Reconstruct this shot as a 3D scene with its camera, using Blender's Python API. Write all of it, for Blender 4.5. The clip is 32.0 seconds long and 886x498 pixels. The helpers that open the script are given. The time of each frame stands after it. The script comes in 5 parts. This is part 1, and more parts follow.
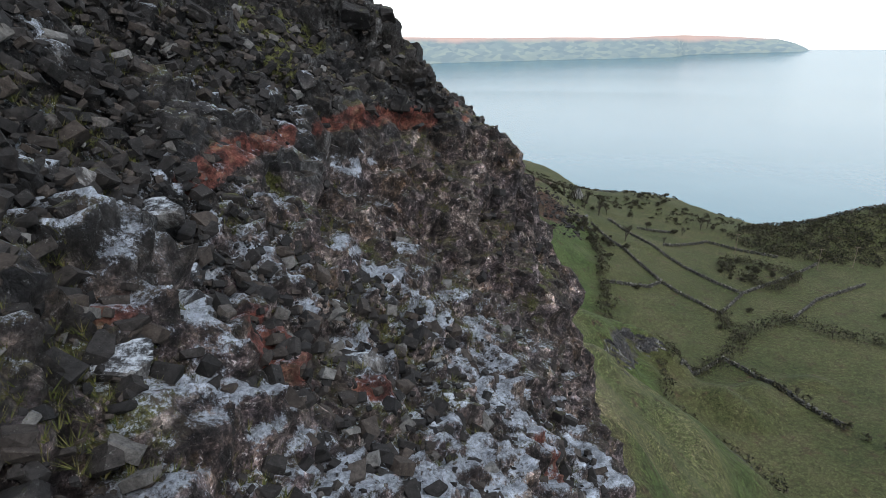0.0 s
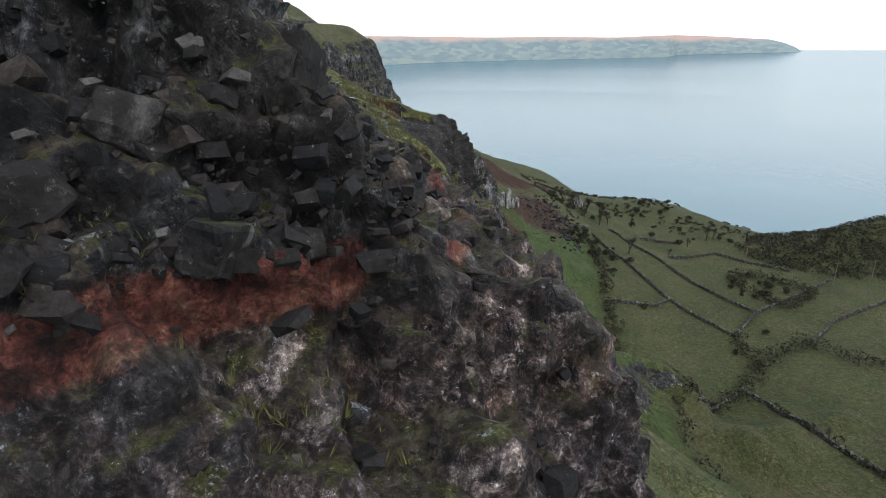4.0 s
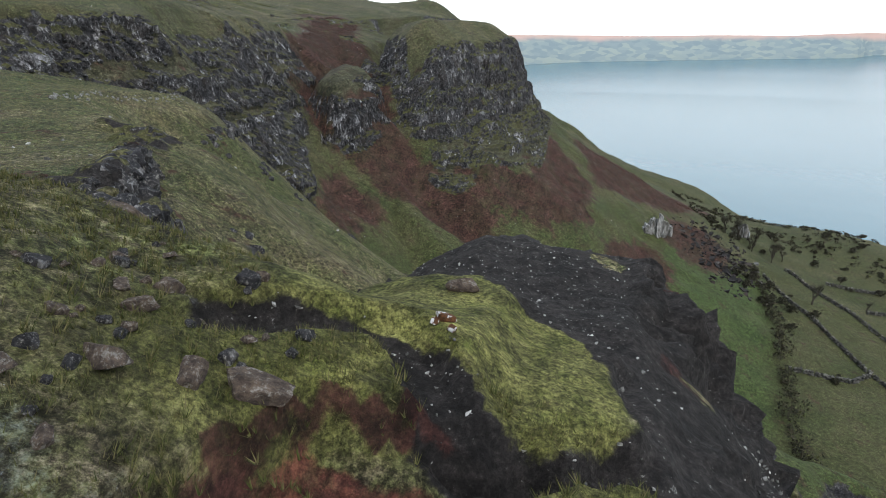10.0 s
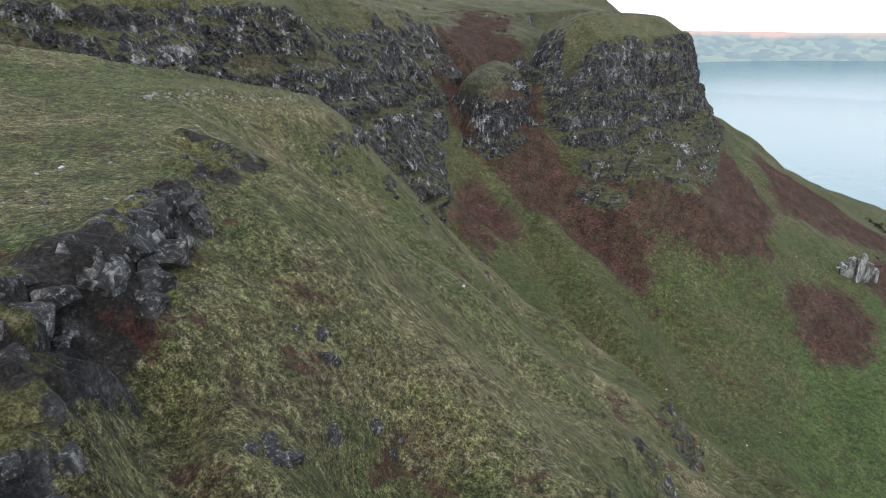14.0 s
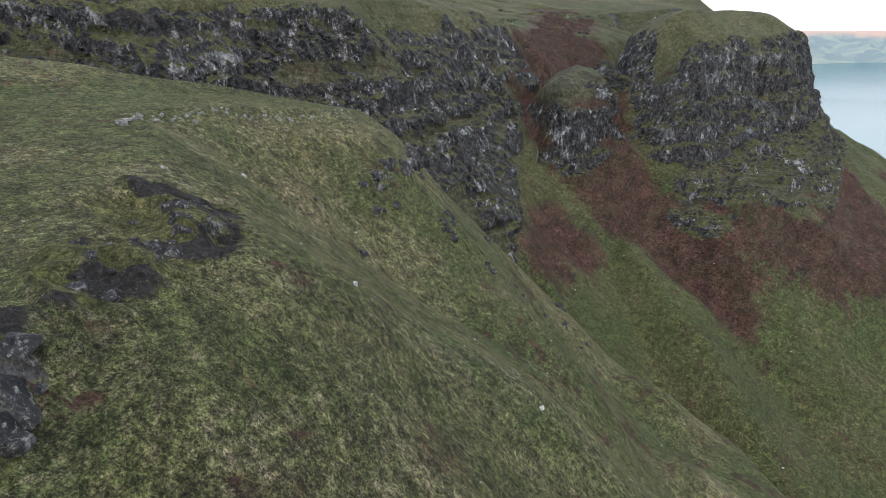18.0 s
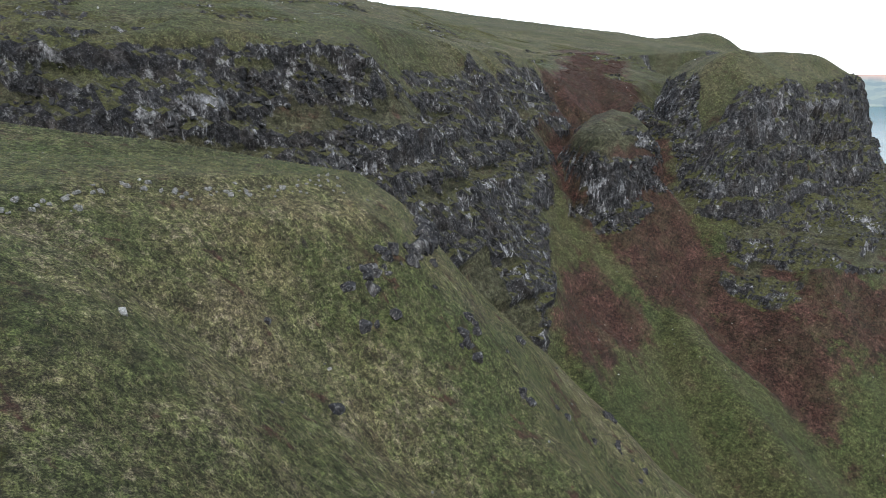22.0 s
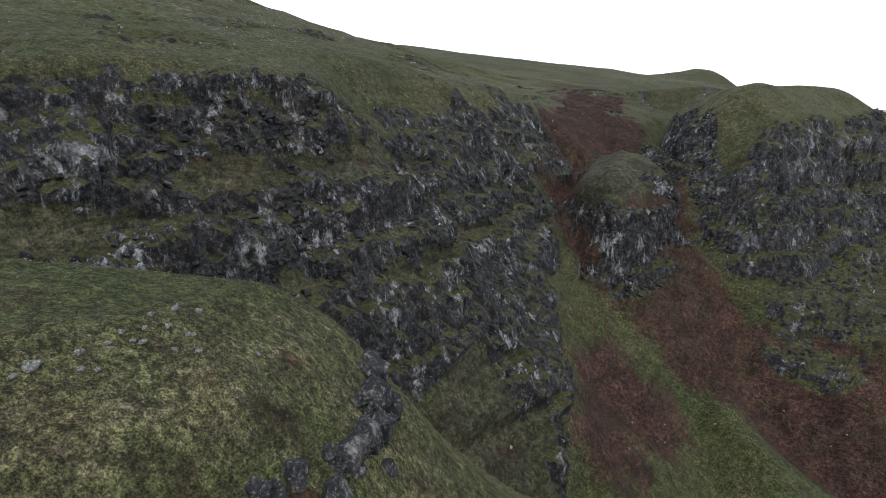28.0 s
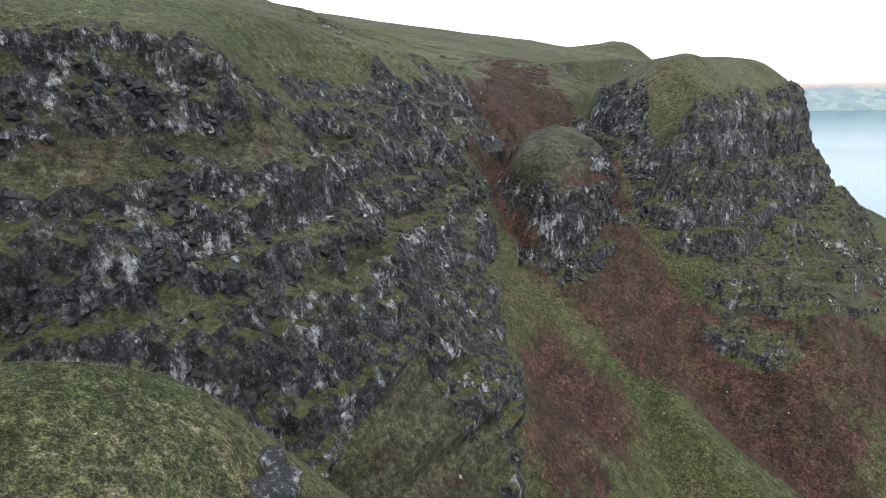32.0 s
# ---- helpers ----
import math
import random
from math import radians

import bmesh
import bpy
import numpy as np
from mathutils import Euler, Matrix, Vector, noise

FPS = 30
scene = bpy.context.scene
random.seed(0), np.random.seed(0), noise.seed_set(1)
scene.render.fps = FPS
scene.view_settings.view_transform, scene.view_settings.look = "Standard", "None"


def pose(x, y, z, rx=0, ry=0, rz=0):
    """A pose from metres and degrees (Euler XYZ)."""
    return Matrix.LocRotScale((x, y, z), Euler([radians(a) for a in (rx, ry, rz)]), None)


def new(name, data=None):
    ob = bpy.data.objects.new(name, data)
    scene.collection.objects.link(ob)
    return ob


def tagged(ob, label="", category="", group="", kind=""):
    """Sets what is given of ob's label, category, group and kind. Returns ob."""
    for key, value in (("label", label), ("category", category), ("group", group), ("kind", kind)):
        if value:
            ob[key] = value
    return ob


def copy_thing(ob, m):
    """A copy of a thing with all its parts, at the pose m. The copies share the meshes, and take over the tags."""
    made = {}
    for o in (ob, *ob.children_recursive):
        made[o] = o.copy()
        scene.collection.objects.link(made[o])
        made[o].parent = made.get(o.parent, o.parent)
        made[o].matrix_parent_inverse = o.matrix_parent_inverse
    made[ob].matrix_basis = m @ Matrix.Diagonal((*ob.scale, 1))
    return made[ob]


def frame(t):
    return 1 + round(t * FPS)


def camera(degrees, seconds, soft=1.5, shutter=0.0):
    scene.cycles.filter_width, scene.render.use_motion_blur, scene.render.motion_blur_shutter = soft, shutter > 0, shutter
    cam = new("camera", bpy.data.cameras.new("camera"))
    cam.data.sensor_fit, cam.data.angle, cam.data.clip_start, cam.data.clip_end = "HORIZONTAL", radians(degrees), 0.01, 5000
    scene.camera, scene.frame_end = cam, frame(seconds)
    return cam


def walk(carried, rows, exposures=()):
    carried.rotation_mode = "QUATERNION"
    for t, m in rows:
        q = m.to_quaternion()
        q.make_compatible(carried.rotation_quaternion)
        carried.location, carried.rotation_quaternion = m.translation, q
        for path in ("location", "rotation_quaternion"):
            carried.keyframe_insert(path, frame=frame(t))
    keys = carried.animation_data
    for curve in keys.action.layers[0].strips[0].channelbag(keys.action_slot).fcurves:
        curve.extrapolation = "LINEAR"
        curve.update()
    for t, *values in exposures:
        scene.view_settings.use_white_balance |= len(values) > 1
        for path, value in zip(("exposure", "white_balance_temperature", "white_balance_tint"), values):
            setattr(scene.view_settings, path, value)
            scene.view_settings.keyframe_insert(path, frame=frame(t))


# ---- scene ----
FOV = 76.81
cam = camera(FOV, 32.0, 0.65)
PATH = [
    (0.0, 0.00, 0.00, -0.00, 70.08, 0.33, -0.12),
    (0.5, 0.11, 2.22, 0.01, 70.06, 0.34, -0.36),
    (1.0, 0.23, 4.43, 0.01, 70.03, 0.31, -0.57),
    (1.5, 0.31, 6.65, -0.04, 70.00, 0.26, -0.74),
    (2.0, 0.44, 8.74, -0.04, 69.94, 0.13, -0.80),
    (2.5, 0.51, 10.77, -0.06, 69.98, 0.15, -0.80),
    (3.0, 0.53, 12.82, -0.08, 70.02, 0.14, -0.80),
    (3.5, 0.58, 14.68, -0.07, 70.02, 0.14, -0.81),
    (4.0, 0.68, 16.52, -0.04, 70.01, 0.16, -0.81),
    (4.5, 0.78, 18.43, -0.03, 70.02, 0.23, -0.81),
    (5.0, 0.85, 20.44, -0.02, 70.02, 0.19, -0.86),
    (5.5, 0.90, 22.48, -0.02, 70.02, 0.15, -0.93),
    (6.0, 0.96, 24.51, -0.04, 70.02, 0.15, -0.93),
    (6.5, 1.03, 26.50, -0.07, 70.03, 0.20, -0.79),
    (7.0, 1.12, 28.39, -0.10, 70.04, 0.28, -0.41),
    (7.5, 1.07, 30.40, -0.09, 70.06, 0.32, 1.32),
    (8.0, 0.92, 32.57, -0.07, 69.95, 0.18, 3.80),
    (8.5, 0.74, 34.46, -0.07, 69.98, 0.22, 5.76),
    (9.0, 0.46, 36.41, -0.08, 69.94, 0.12, 7.83),
    (9.5, 0.09, 38.26, -0.12, 69.96, 0.12, 10.37),
    (10.0, -0.32, 39.98, -0.14, 69.95, 0.10, 13.15),
    (10.5, -0.79, 41.68, -0.17, 69.97, -0.02, 15.59),
    (11.0, -1.76, 43.66, -0.28, 69.92, -0.09, 17.42),
    (11.5, -2.27, 45.23, -0.24, 69.85, -0.18, 19.30),
    (12.0, -2.88, 46.84, -0.18, 69.73, -0.29, 20.96),
    (12.5, -3.62, 48.48, -0.18, 69.66, -0.39, 22.56),
    (13.0, -4.39, 50.12, -0.19, 69.58, -0.54, 24.30),
    (13.5, -5.14, 51.75, -0.21, 69.52, -0.51, 26.08),
    (14.0, -5.93, 53.34, -0.21, 69.47, -0.41, 27.58),
    (14.5, -6.84, 54.95, -0.27, 69.44, -0.44, 28.79),
    (15.0, -7.56, 56.41, -0.30, 69.42, -0.33, 29.85),
    (15.5, -8.19, 57.77, -0.30, 69.39, -0.20, 30.82),
    (16.0, -8.81, 59.09, -0.27, 69.36, -0.13, 31.73),
    (16.5, -9.50, 60.43, -0.23, 69.33, -0.11, 32.58),
    (17.0, -10.34, 61.83, -0.16, 69.30, -0.12, 33.37),
    (17.5, -11.28, 63.42, -0.29, 69.57, 0.08, 34.11),
    (18.0, -12.19, 64.94, -0.39, 69.87, 0.25, 34.84),
    (18.5, -13.12, 66.39, -0.35, 70.18, 0.21, 35.55),
    (19.0, -14.14, 67.86, -0.32, 70.54, 0.15, 36.10),
    (19.5, -15.15, 69.32, -0.25, 70.91, 0.03, 36.43),
    (20.0, -16.18, 70.79, -0.21, 71.39, -0.01, 36.74),
    (20.5, -17.22, 72.23, -0.15, 71.89, -0.11, 36.98),
    (21.0, -18.31, 73.73, -0.15, 72.41, -0.16, 37.04),
    (21.5, -19.38, 75.20, -0.14, 73.01, -0.14, 37.05),
    (22.0, -20.32, 76.58, -0.09, 73.59, -0.18, 37.09),
    (22.5, -21.30, 77.95, -0.10, 74.27, -0.17, 37.10),
    (23.0, -22.30, 79.39, -0.13, 74.98, -0.03, 37.12),
    (23.5, -23.32, 80.83, -0.21, 75.73, -0.05, 37.10),
    (24.0, -23.99, 82.09, -0.09, 76.42, 0.10, 37.20),
    (24.5, -24.77, 83.42, -0.02, 77.10, 0.12, 37.31),
    (25.0, -25.65, 84.76, -0.01, 77.45, 0.12, 37.37),
    (25.5, -26.74, 86.19, -0.11, 77.43, 0.16, 37.36),
    (26.0, -27.65, 87.44, -0.08, 77.41, 0.15, 37.28),
    (26.5, -28.43, 88.59, 0.02, 77.37, 0.14, 37.11),
    (27.0, -29.16, 89.69, 0.14, 77.32, 0.17, 36.84),
    (27.5, -29.89, 90.79, 0.21, 77.28, 0.21, 36.46),
    (28.0, -30.69, 91.95, 0.16, 77.23, 0.23, 35.99),
    (28.5, -31.46, 93.03, 0.06, 77.26, 0.40, 35.49),
    (29.0, -32.20, 93.99, 0.01, 77.04, 0.44, 34.79),
    (29.5, -32.93, 94.89, -0.01, 76.58, 0.49, 33.86),
    (30.0, -33.60, 95.72, -0.04, 76.16, 0.39, 32.82),
    (30.5, -34.26, 96.54, -0.09, 75.73, 0.46, 31.74),
    (31.0, -34.97, 97.31, -0.13, 75.35, 0.47, 30.24),
    (31.5, -35.62, 98.09, -0.12, 74.96, 0.47, 28.87),
    (32.0, -36.10, 98.95, 0.00, 74.60, 0.35, 27.99),
]
walk(cam, [(r[0], pose(*r[1:])) for r in PATH], exposures=[(0.0, 0.1), (6.5, -0.1), (9.5, 0.0), (12.0, 0.35), (16.0, 0.3), (20.0, 0.2), (23.5, 0.25), (24.5, -0.2), (25.5, -0.45), (28.0, -0.2), (30.0, 0.2), (32.0, 0.52)])

# ---- sky and sun ----
SUN_EL, SUN_AZ = 48.0, 140.0
world = bpy.data.worlds.new("sky")
scene.world = world
world.use_nodes = True
wn = world.node_tree
sky = wn.nodes.new("ShaderNodeTexSky")
sky.sky_type, sky.sun_disc = "NISHITA", False
sky.sun_elevation, sky.sun_rotation = radians(SUN_EL), radians(SUN_AZ)
sky.air_density, sky.dust_density, sky.ozone_density, sky.altitude = 1.0, 5.0, 1.0, 150
cloud = wn.nodes.new("ShaderNodeMixRGB")
cloud.inputs[0].default_value = 0.7
aim = wn.nodes.new("ShaderNodeTexCoord")
rise = wn.nodes.new("ShaderNodeSeparateXYZ")
wn.links.new(aim.outputs["Generated"], rise.inputs[0])
haze = wn.nodes.new("ShaderNodeValToRGB")
haze.color_ramp.elements[0].position, haze.color_ramp.elements[0].color = 0.02, (0.90, 0.93, 0.93, 1)
haze.color_ramp.elements[1].position, haze.color_ramp.elements[1].color = 0.45, (0.62, 0.70, 0.79, 1)
wn.links.new(rise.outputs["Z"], haze.inputs[0])
lit = wn.nodes.new("ShaderNodeVectorMath")
lit.operation = "SCALE"
lit.inputs["Scale"].default_value = 14.6
wn.links.new(haze.outputs[0], lit.inputs[0])
wn.links.new(lit.outputs[0], cloud.inputs[2])
wn.links.new(sky.outputs[0], cloud.inputs[1])
wn.links.new(cloud.outputs[0], wn.nodes["Background"].inputs[0])
wn.nodes["Background"].inputs[1].default_value = 0.14
sun = new("sun", bpy.data.lights.new("sun", "SUN"))
sun.data.energy, sun.data.angle, sun.data.color = 1.0, radians(14), (1.0, 0.95, 0.87)
sun.matrix_world = pose(0, 0, 300, 90 - SUN_EL, 0, 180 - SUN_AZ)

# ---- noise in numpy ----
def lattice(ix, iy, iz, seed):
    h = (ix * 374761393 + iy * 668265263 + iz * 2147483647 + seed * 974711) & 0xFFFFFFFF
    h = ((h ^ (h >> 13)) * 1274126177) & 0xFFFFFFFF
    h = ((h ^ (h >> 16)) * 2246822519) & 0xFFFFFFFF
    return ((h ^ (h >> 15)) & 0xFFFF) / 32767.5 - 1.0


def grain2(x, y, seed=0):
    """Smooth value noise in the plane, -1 to 1."""
    ix, iy = np.floor(x).astype(np.int64), np.floor(y).astype(np.int64)
    u, v = x - ix, y - iy
    u, v = u * u * (3 - 2 * u), v * v * (3 - 2 * v)
    a = lattice(ix, iy, 0, seed) * (1 - u) + lattice(ix + 1, iy, 0, seed) * u
    b = lattice(ix, iy + 1, 0, seed) * (1 - u) + lattice(ix + 1, iy + 1, 0, seed) * u
    return a * (1 - v) + b * v


def grain3(x, y, z, seed=0):
    iz = np.floor(z).astype(np.int64)
    w = z - iz
    w = w * w * (3 - 2 * w)
    out = 0
    ix, iy = np.floor(x).astype(np.int64), np.floor(y).astype(np.int64)
    u, v = x - ix, y - iy
    u, v = u * u * (3 - 2 * u), v * v * (3 - 2 * v)
    for k, f in ((0, 1 - w), (1, w)):
        a = lattice(ix, iy, iz + k, seed) * (1 - u) + lattice(ix + 1, iy, iz + k, seed) * u
        b = lattice(ix, iy + 1, iz + k, seed) * (1 - u) + lattice(ix + 1, iy + 1, iz + k, seed) * u
        out = out + f * (a * (1 - v) + b * v)
    return out


def fbm(x, y, size, octaves=4, seed=0):
    out, amp = 0, 0.5
    for k in range(octaves):
        out = out + amp * grain2(x / size + 17.3 * k, y / size - 9.1 * k, seed + k)
        size, amp = size / 2.1, amp * 0.5
    return out


def fbm3(x, y, z, size, octaves=3, seed=0):
    out, amp = 0, 0.5
    for k in range(octaves):
        out = out + amp * grain3(x / size + 7.7 * k, y / size - 3.1 * k, z / size + 5.9 * k, seed + k)
        size, amp = size / 2.1, amp * 0.5
    return out


def step(a, b, x):
    t = np.clip((x - a) / (b - a), 0, 1)
    return t * t * (3 - 2 * t)


def outside(x, y, poly):
    """Signed distance from a closed outline: negative inside."""
    best, inside = np.full(np.shape(x), 1e9), np.zeros(np.shape(x), bool)
    n = len(poly)
    for k in range(n):
        (ax, ay), (bx, by) = poly[k], poly[(k + 1) % n]
        ex, ey = bx - ax, by - ay
        t = np.clip(((x - ax) * ex + (y - ay) * ey) / (ex * ex + ey * ey), 0, 1)
        best = np.minimum(best, np.hypot(x - ax - t * ex, y - ay - t * ey))
        if ay != by:
            inside ^= ((ay > y) != (by > y)) & (x < ex * (y - ay) / ey + ax)
    return np.where(inside, -best, best)


def topmost(a, b, k):
    """Larger of two heights, rounded over k metres where they meet."""
    h = np.clip(0.5 + 0.5 * (a - b) / k, 0, 1)
    return a * h + b * (1 - h) + k * h * (1 - h)


# ---- the lie of the land ----
SEA_Z, FIELD_Z = -150.0, -85.0
# the crag that the path skirts: heights at stations across (x) and along (y)
CRAG_X = (-30, -16, -9, -5, -3.2, -2, 0.5, 3, 5, 8, 14, 26, 50)
CRAG = {
    -40: (14, 7, 2, -2.5, -4.8, -6, -8.5, -11, -13, -18, -32, -56, -80),
    4: (14, 7, 2, -2.8, -5, -6.2, -8.5, -11, -13, -18, -32, -56, -80),
    14.5: (14, 7, 1.6, -3.6, -5.2, -6.3, -8.3, -10.8, -13, -18, -33, -56, -80),
    18.5: (14, 7.5, 2.6, -1.7, -4.6, -6.2, -7.9, -9.8, -12.2, -18, -37, -57, -80),
    21.3: (14, 8, 3.5, -0.4, -1.6, -2.8, -4.9, -7.2, -11, -19, -38, -58, -80),
    22.8: (14, 8.2, 4.2, 0.3, -0.6, -1.2, -3.3, -6.4, -10.5, -20, -39, -58, -80),
    24: (14, 8.5, 5, 2.6, 1.6, 0.7, -2.2, -4.4, -9, -20, -39, -58, -80),
}
CRAG_FAR = {
    27: (14, 8.5, 6, 3.4, 1.0, -0.9, -2.4, -4.4, -9, -21, -39, -58, -80),
    31: (13, 8, 6, 3.2, -0.3, -1.9, -3.2, -5.4, -10, -22, -40, -58, -80),
    34: (12.5, 8, 5.5, 2.0, -1.7, -2.4, -3.6, -6.0, -10.5, -22, -40, -58, -80),
    37.5: (12, 8, 4.5, 0.6, -1.4, -2.1, -3.6, -6.6, -11, -22, -40, -58, -80),
    41: (6, 4, 2.0, 0.1, -1.4, -2.2, -3.1, -6.6, -12, -22, -40, -58, -80),
    44: (-4, -2, -0.6, -1.4, -2.0, -2.4, -3.0, -6.0, -11, -22, -40, -58, -80),
    46: (-8, -8, -6, -3.9, -3.3, -3.0, -3.1, -5.4, -11, -22, -40, -58, -80),
    50: (-10, -10, -10, -5.6, -4.2, -3.6, -3.8, -6.4, -12, -22, -41, -58, -80),
    53: (-14, -14, -14, -12, -9, -7, -7, -9, -14, -25, -43, -60, -81),
    60: (-24, -24, -24, -23, -23, -22, -22, -23, -26, -34, -48, -63, -82),
    75: (-50, -50, -50, -50, -50, -50, -50, -50, -52, -54, -61, -71, -84),
    95: (-88, -88, -88, -88, -88, -88, -88, -88, -88, -88, -88, -88, -88),
}
CRAG.update(CRAG_FAR)
SPUR = [(-11, 38), (-10, 50), (-15, 57), (-21, 60), (-26, 67.5), (-30.3, 75.5), (-33, 76.5), (-40, 80.5), (-45, 82.5), (-48.5, 91), (-48, 101), (-51, 107), (-54, 103), (-56, 96), (-59, 87), (-64, 76), (-70, 60), (-74, 30), (-30, 30)]
SPUR_ROCK = ((0, 0), (0.7, 1.2), (1.5, 3.6), (4, 6.0), (15, 13.2), (40, 30), (70, 47), (110, 68), (160, 86), (500, 250))
SPUR_TURF = ((0, 0), (3, 1.5), (6, 4.2), (8, 6.3), (20, 16), (40, 30), (70, 46), (110, 65), (160, 83), (500, 250))
RIM = [(-77, 108), (-75, 118), (-72.5, 128), (-72.5, 143), (-76, 160), (-79, 178), (-83, 197), (-94, 210), (-106, 232), (-104, 280), (-84, 451), (-95, 700), (-700, 700), (-700, 40), (-130, 60), (-100, 82), (-84, 96)]
RIM_DROP = ((0, 0), (1.5, 5), (5, 10), (7, 14), (11, 17), (15, 25), (20, 30), (36, 39), (70, 66), (120, 84), (170, 96), (500, 250))
RIM_SOFT = ((0, 0), (25, 8), (45, 26), (70, 66), (120, 84), (170, 96), (500, 250))
MOUND = [(-25, 263), (-24, 275), (-38, 315), (-60, 335), (-78, 310), (-80, 275), (-72, 245), (-61, 224), (-54, 209), (-46, 208), (-36, 224), (-28, 246)]
MOUND_DROP = ((0, 0), (2, 7), (5, 10), (7, 16), (12, 20), (24, 28), (60, 52), (100, 70), (150, 84), (500, 250))
RIB = [(-44, 203), (-26, 190), (-20, 200), (-15, 256), (-60, 256)]
KNOB = [(-72, 202), (-67, 184), (-61, 180), (-58, 194), (-66, 207)]
BURN = ((-95, 250, 4), (-72, 215, -10), (-58, 196, -28), (-48, 180, -33), (-40, 160, -42), (-20, 138, -58), (10, 122, -74), (40, 110, -86))
TURF = [(-9, 32.6), (-3.4, 33.0), (-2.6, 33.2), (-1.9, 33.9), (-1.1, 34.7), (-0.6, 35.2), (0.0, 35.7), (0.7, 35.5), (1.5, 35.2), (1.3, 36.4), (0.4, 37.2), (-0.7, 38.4), (-1.7, 39.2), (-2.0, 40.2), (-1.8, 40.8), (-2.0, 41.9), (-1.9, 42.9), (-0.8, 43.15), (0.2, 43.75), (0.5, 45.5), (-1, 47), (-4, 46.5), (-9, 44)]
CAP = [(-0.95, 41.6), (-0.4, 41.4), (0.1, 41.9), (0.55, 43.0), (0.5, 43.4), (0, 43.2), (-0.6, 42.75), (-1.0, 42.7)]
LEDGE_PATH = ((-2.8, 43.2, 0), (-2.45, 43.75, 0), (-2.15, 43.98, 0), (-1.75, 44.1, 0), (-1.45, 43.85, 0), (-1.15, 43.5, 0), (-0.9, 43.2, 0), (-0.5, 43.25, 0))
GULLY = ((-82, 90, -8), (-68, 102, -20), (-59, 112, -26), (-50, 123, -35), (-41, 134, -46), (-22, 140, -57))
COAST = [(300, -600), (262, 150), (235, 265), (172, 302), (134, 366), (88, 425), (40, 455), (-10, 452), (-50, 472), (-78, 486), (-105, 700), (-900, 700), (-900, -600)]


def block(d, top, drops):
    xs, zs = zip(*drops)
    return top - np.interp(np.maximum(d, 0), xs, zs)


def ledges(drop, x, y, size, seed, low=44):
    """Breaks an even fall of the ground into uneven ledges and faces."""
    t = drop / size + 1.7 * fbm(x, y, 24, 3, seed)
    f = np.floor(t)
    return drop + 0.6 * size * (step(0.45, 0.75, t - f) - (t - f)) * step(0, 3, drop) * (1 - step(low - 8, low, drop))


def crag_height(x, y):
    ys = sorted(CRAG)
    cols = np.array([CRAG[k] for k in ys], float)
    fy = np.interp(y, ys, np.arange(len(ys)))
    iy = np.minimum(fy.astype(int), len(ys) - 2)
    cx = x + 0.3 * fbm(x, y, 5, 3, 23)
    fx = np.interp(cx, CRAG_X, np.arange(len(CRAG_X)))
    ix = np.minimum(fx.astype(int), len(CRAG_X) - 2)
    u, v = fx - ix, fy - iy
    v = v * v * (3 - 2 * v)
    z = (cols[iy, ix] * (1 - u) + cols[iy, ix + 1] * u) * (1 - v) + (cols[iy + 1, ix] * (1 - u) + cols[iy + 1, ix + 1] * u) * v
    return np.where(x > 49, -300, z)


def fields(x, y):
    z = FIELD_Z + 2.0 * fbm(x, y, 90, 3, 5) + 0.01 * (150 - y)
    z = z + 7 * np.exp(-(((x - 125) / 50) ** 2 + ((y - 312) / 40) ** 2))
    return z + 19 * np.exp(-(((x - 212) / 44) ** 2 + ((y - 247) / 24) ** 2))


def course(x, y, points):
    """Distance from a stream line, and the height of its bed there."""
    best, floor = np.full(np.shape(x), 1e9), np.zeros(np.shape(x))
    for (ax, ay, az), (bx, by, bz) in zip(points, points[1:]):
        ex, ey = bx - ax, by - ay
        t = np.clip(((x - ax) * ex + (y - ay) * ey) / (ex * ex + ey * ey), 0, 1)
        away = np.hypot(x - ax - t * ex, y - ay - t * ey)
        floor = np.where(away < best, az + t * (bz - az), floor)
        best = np.minimum(best, away)
    return best, floor


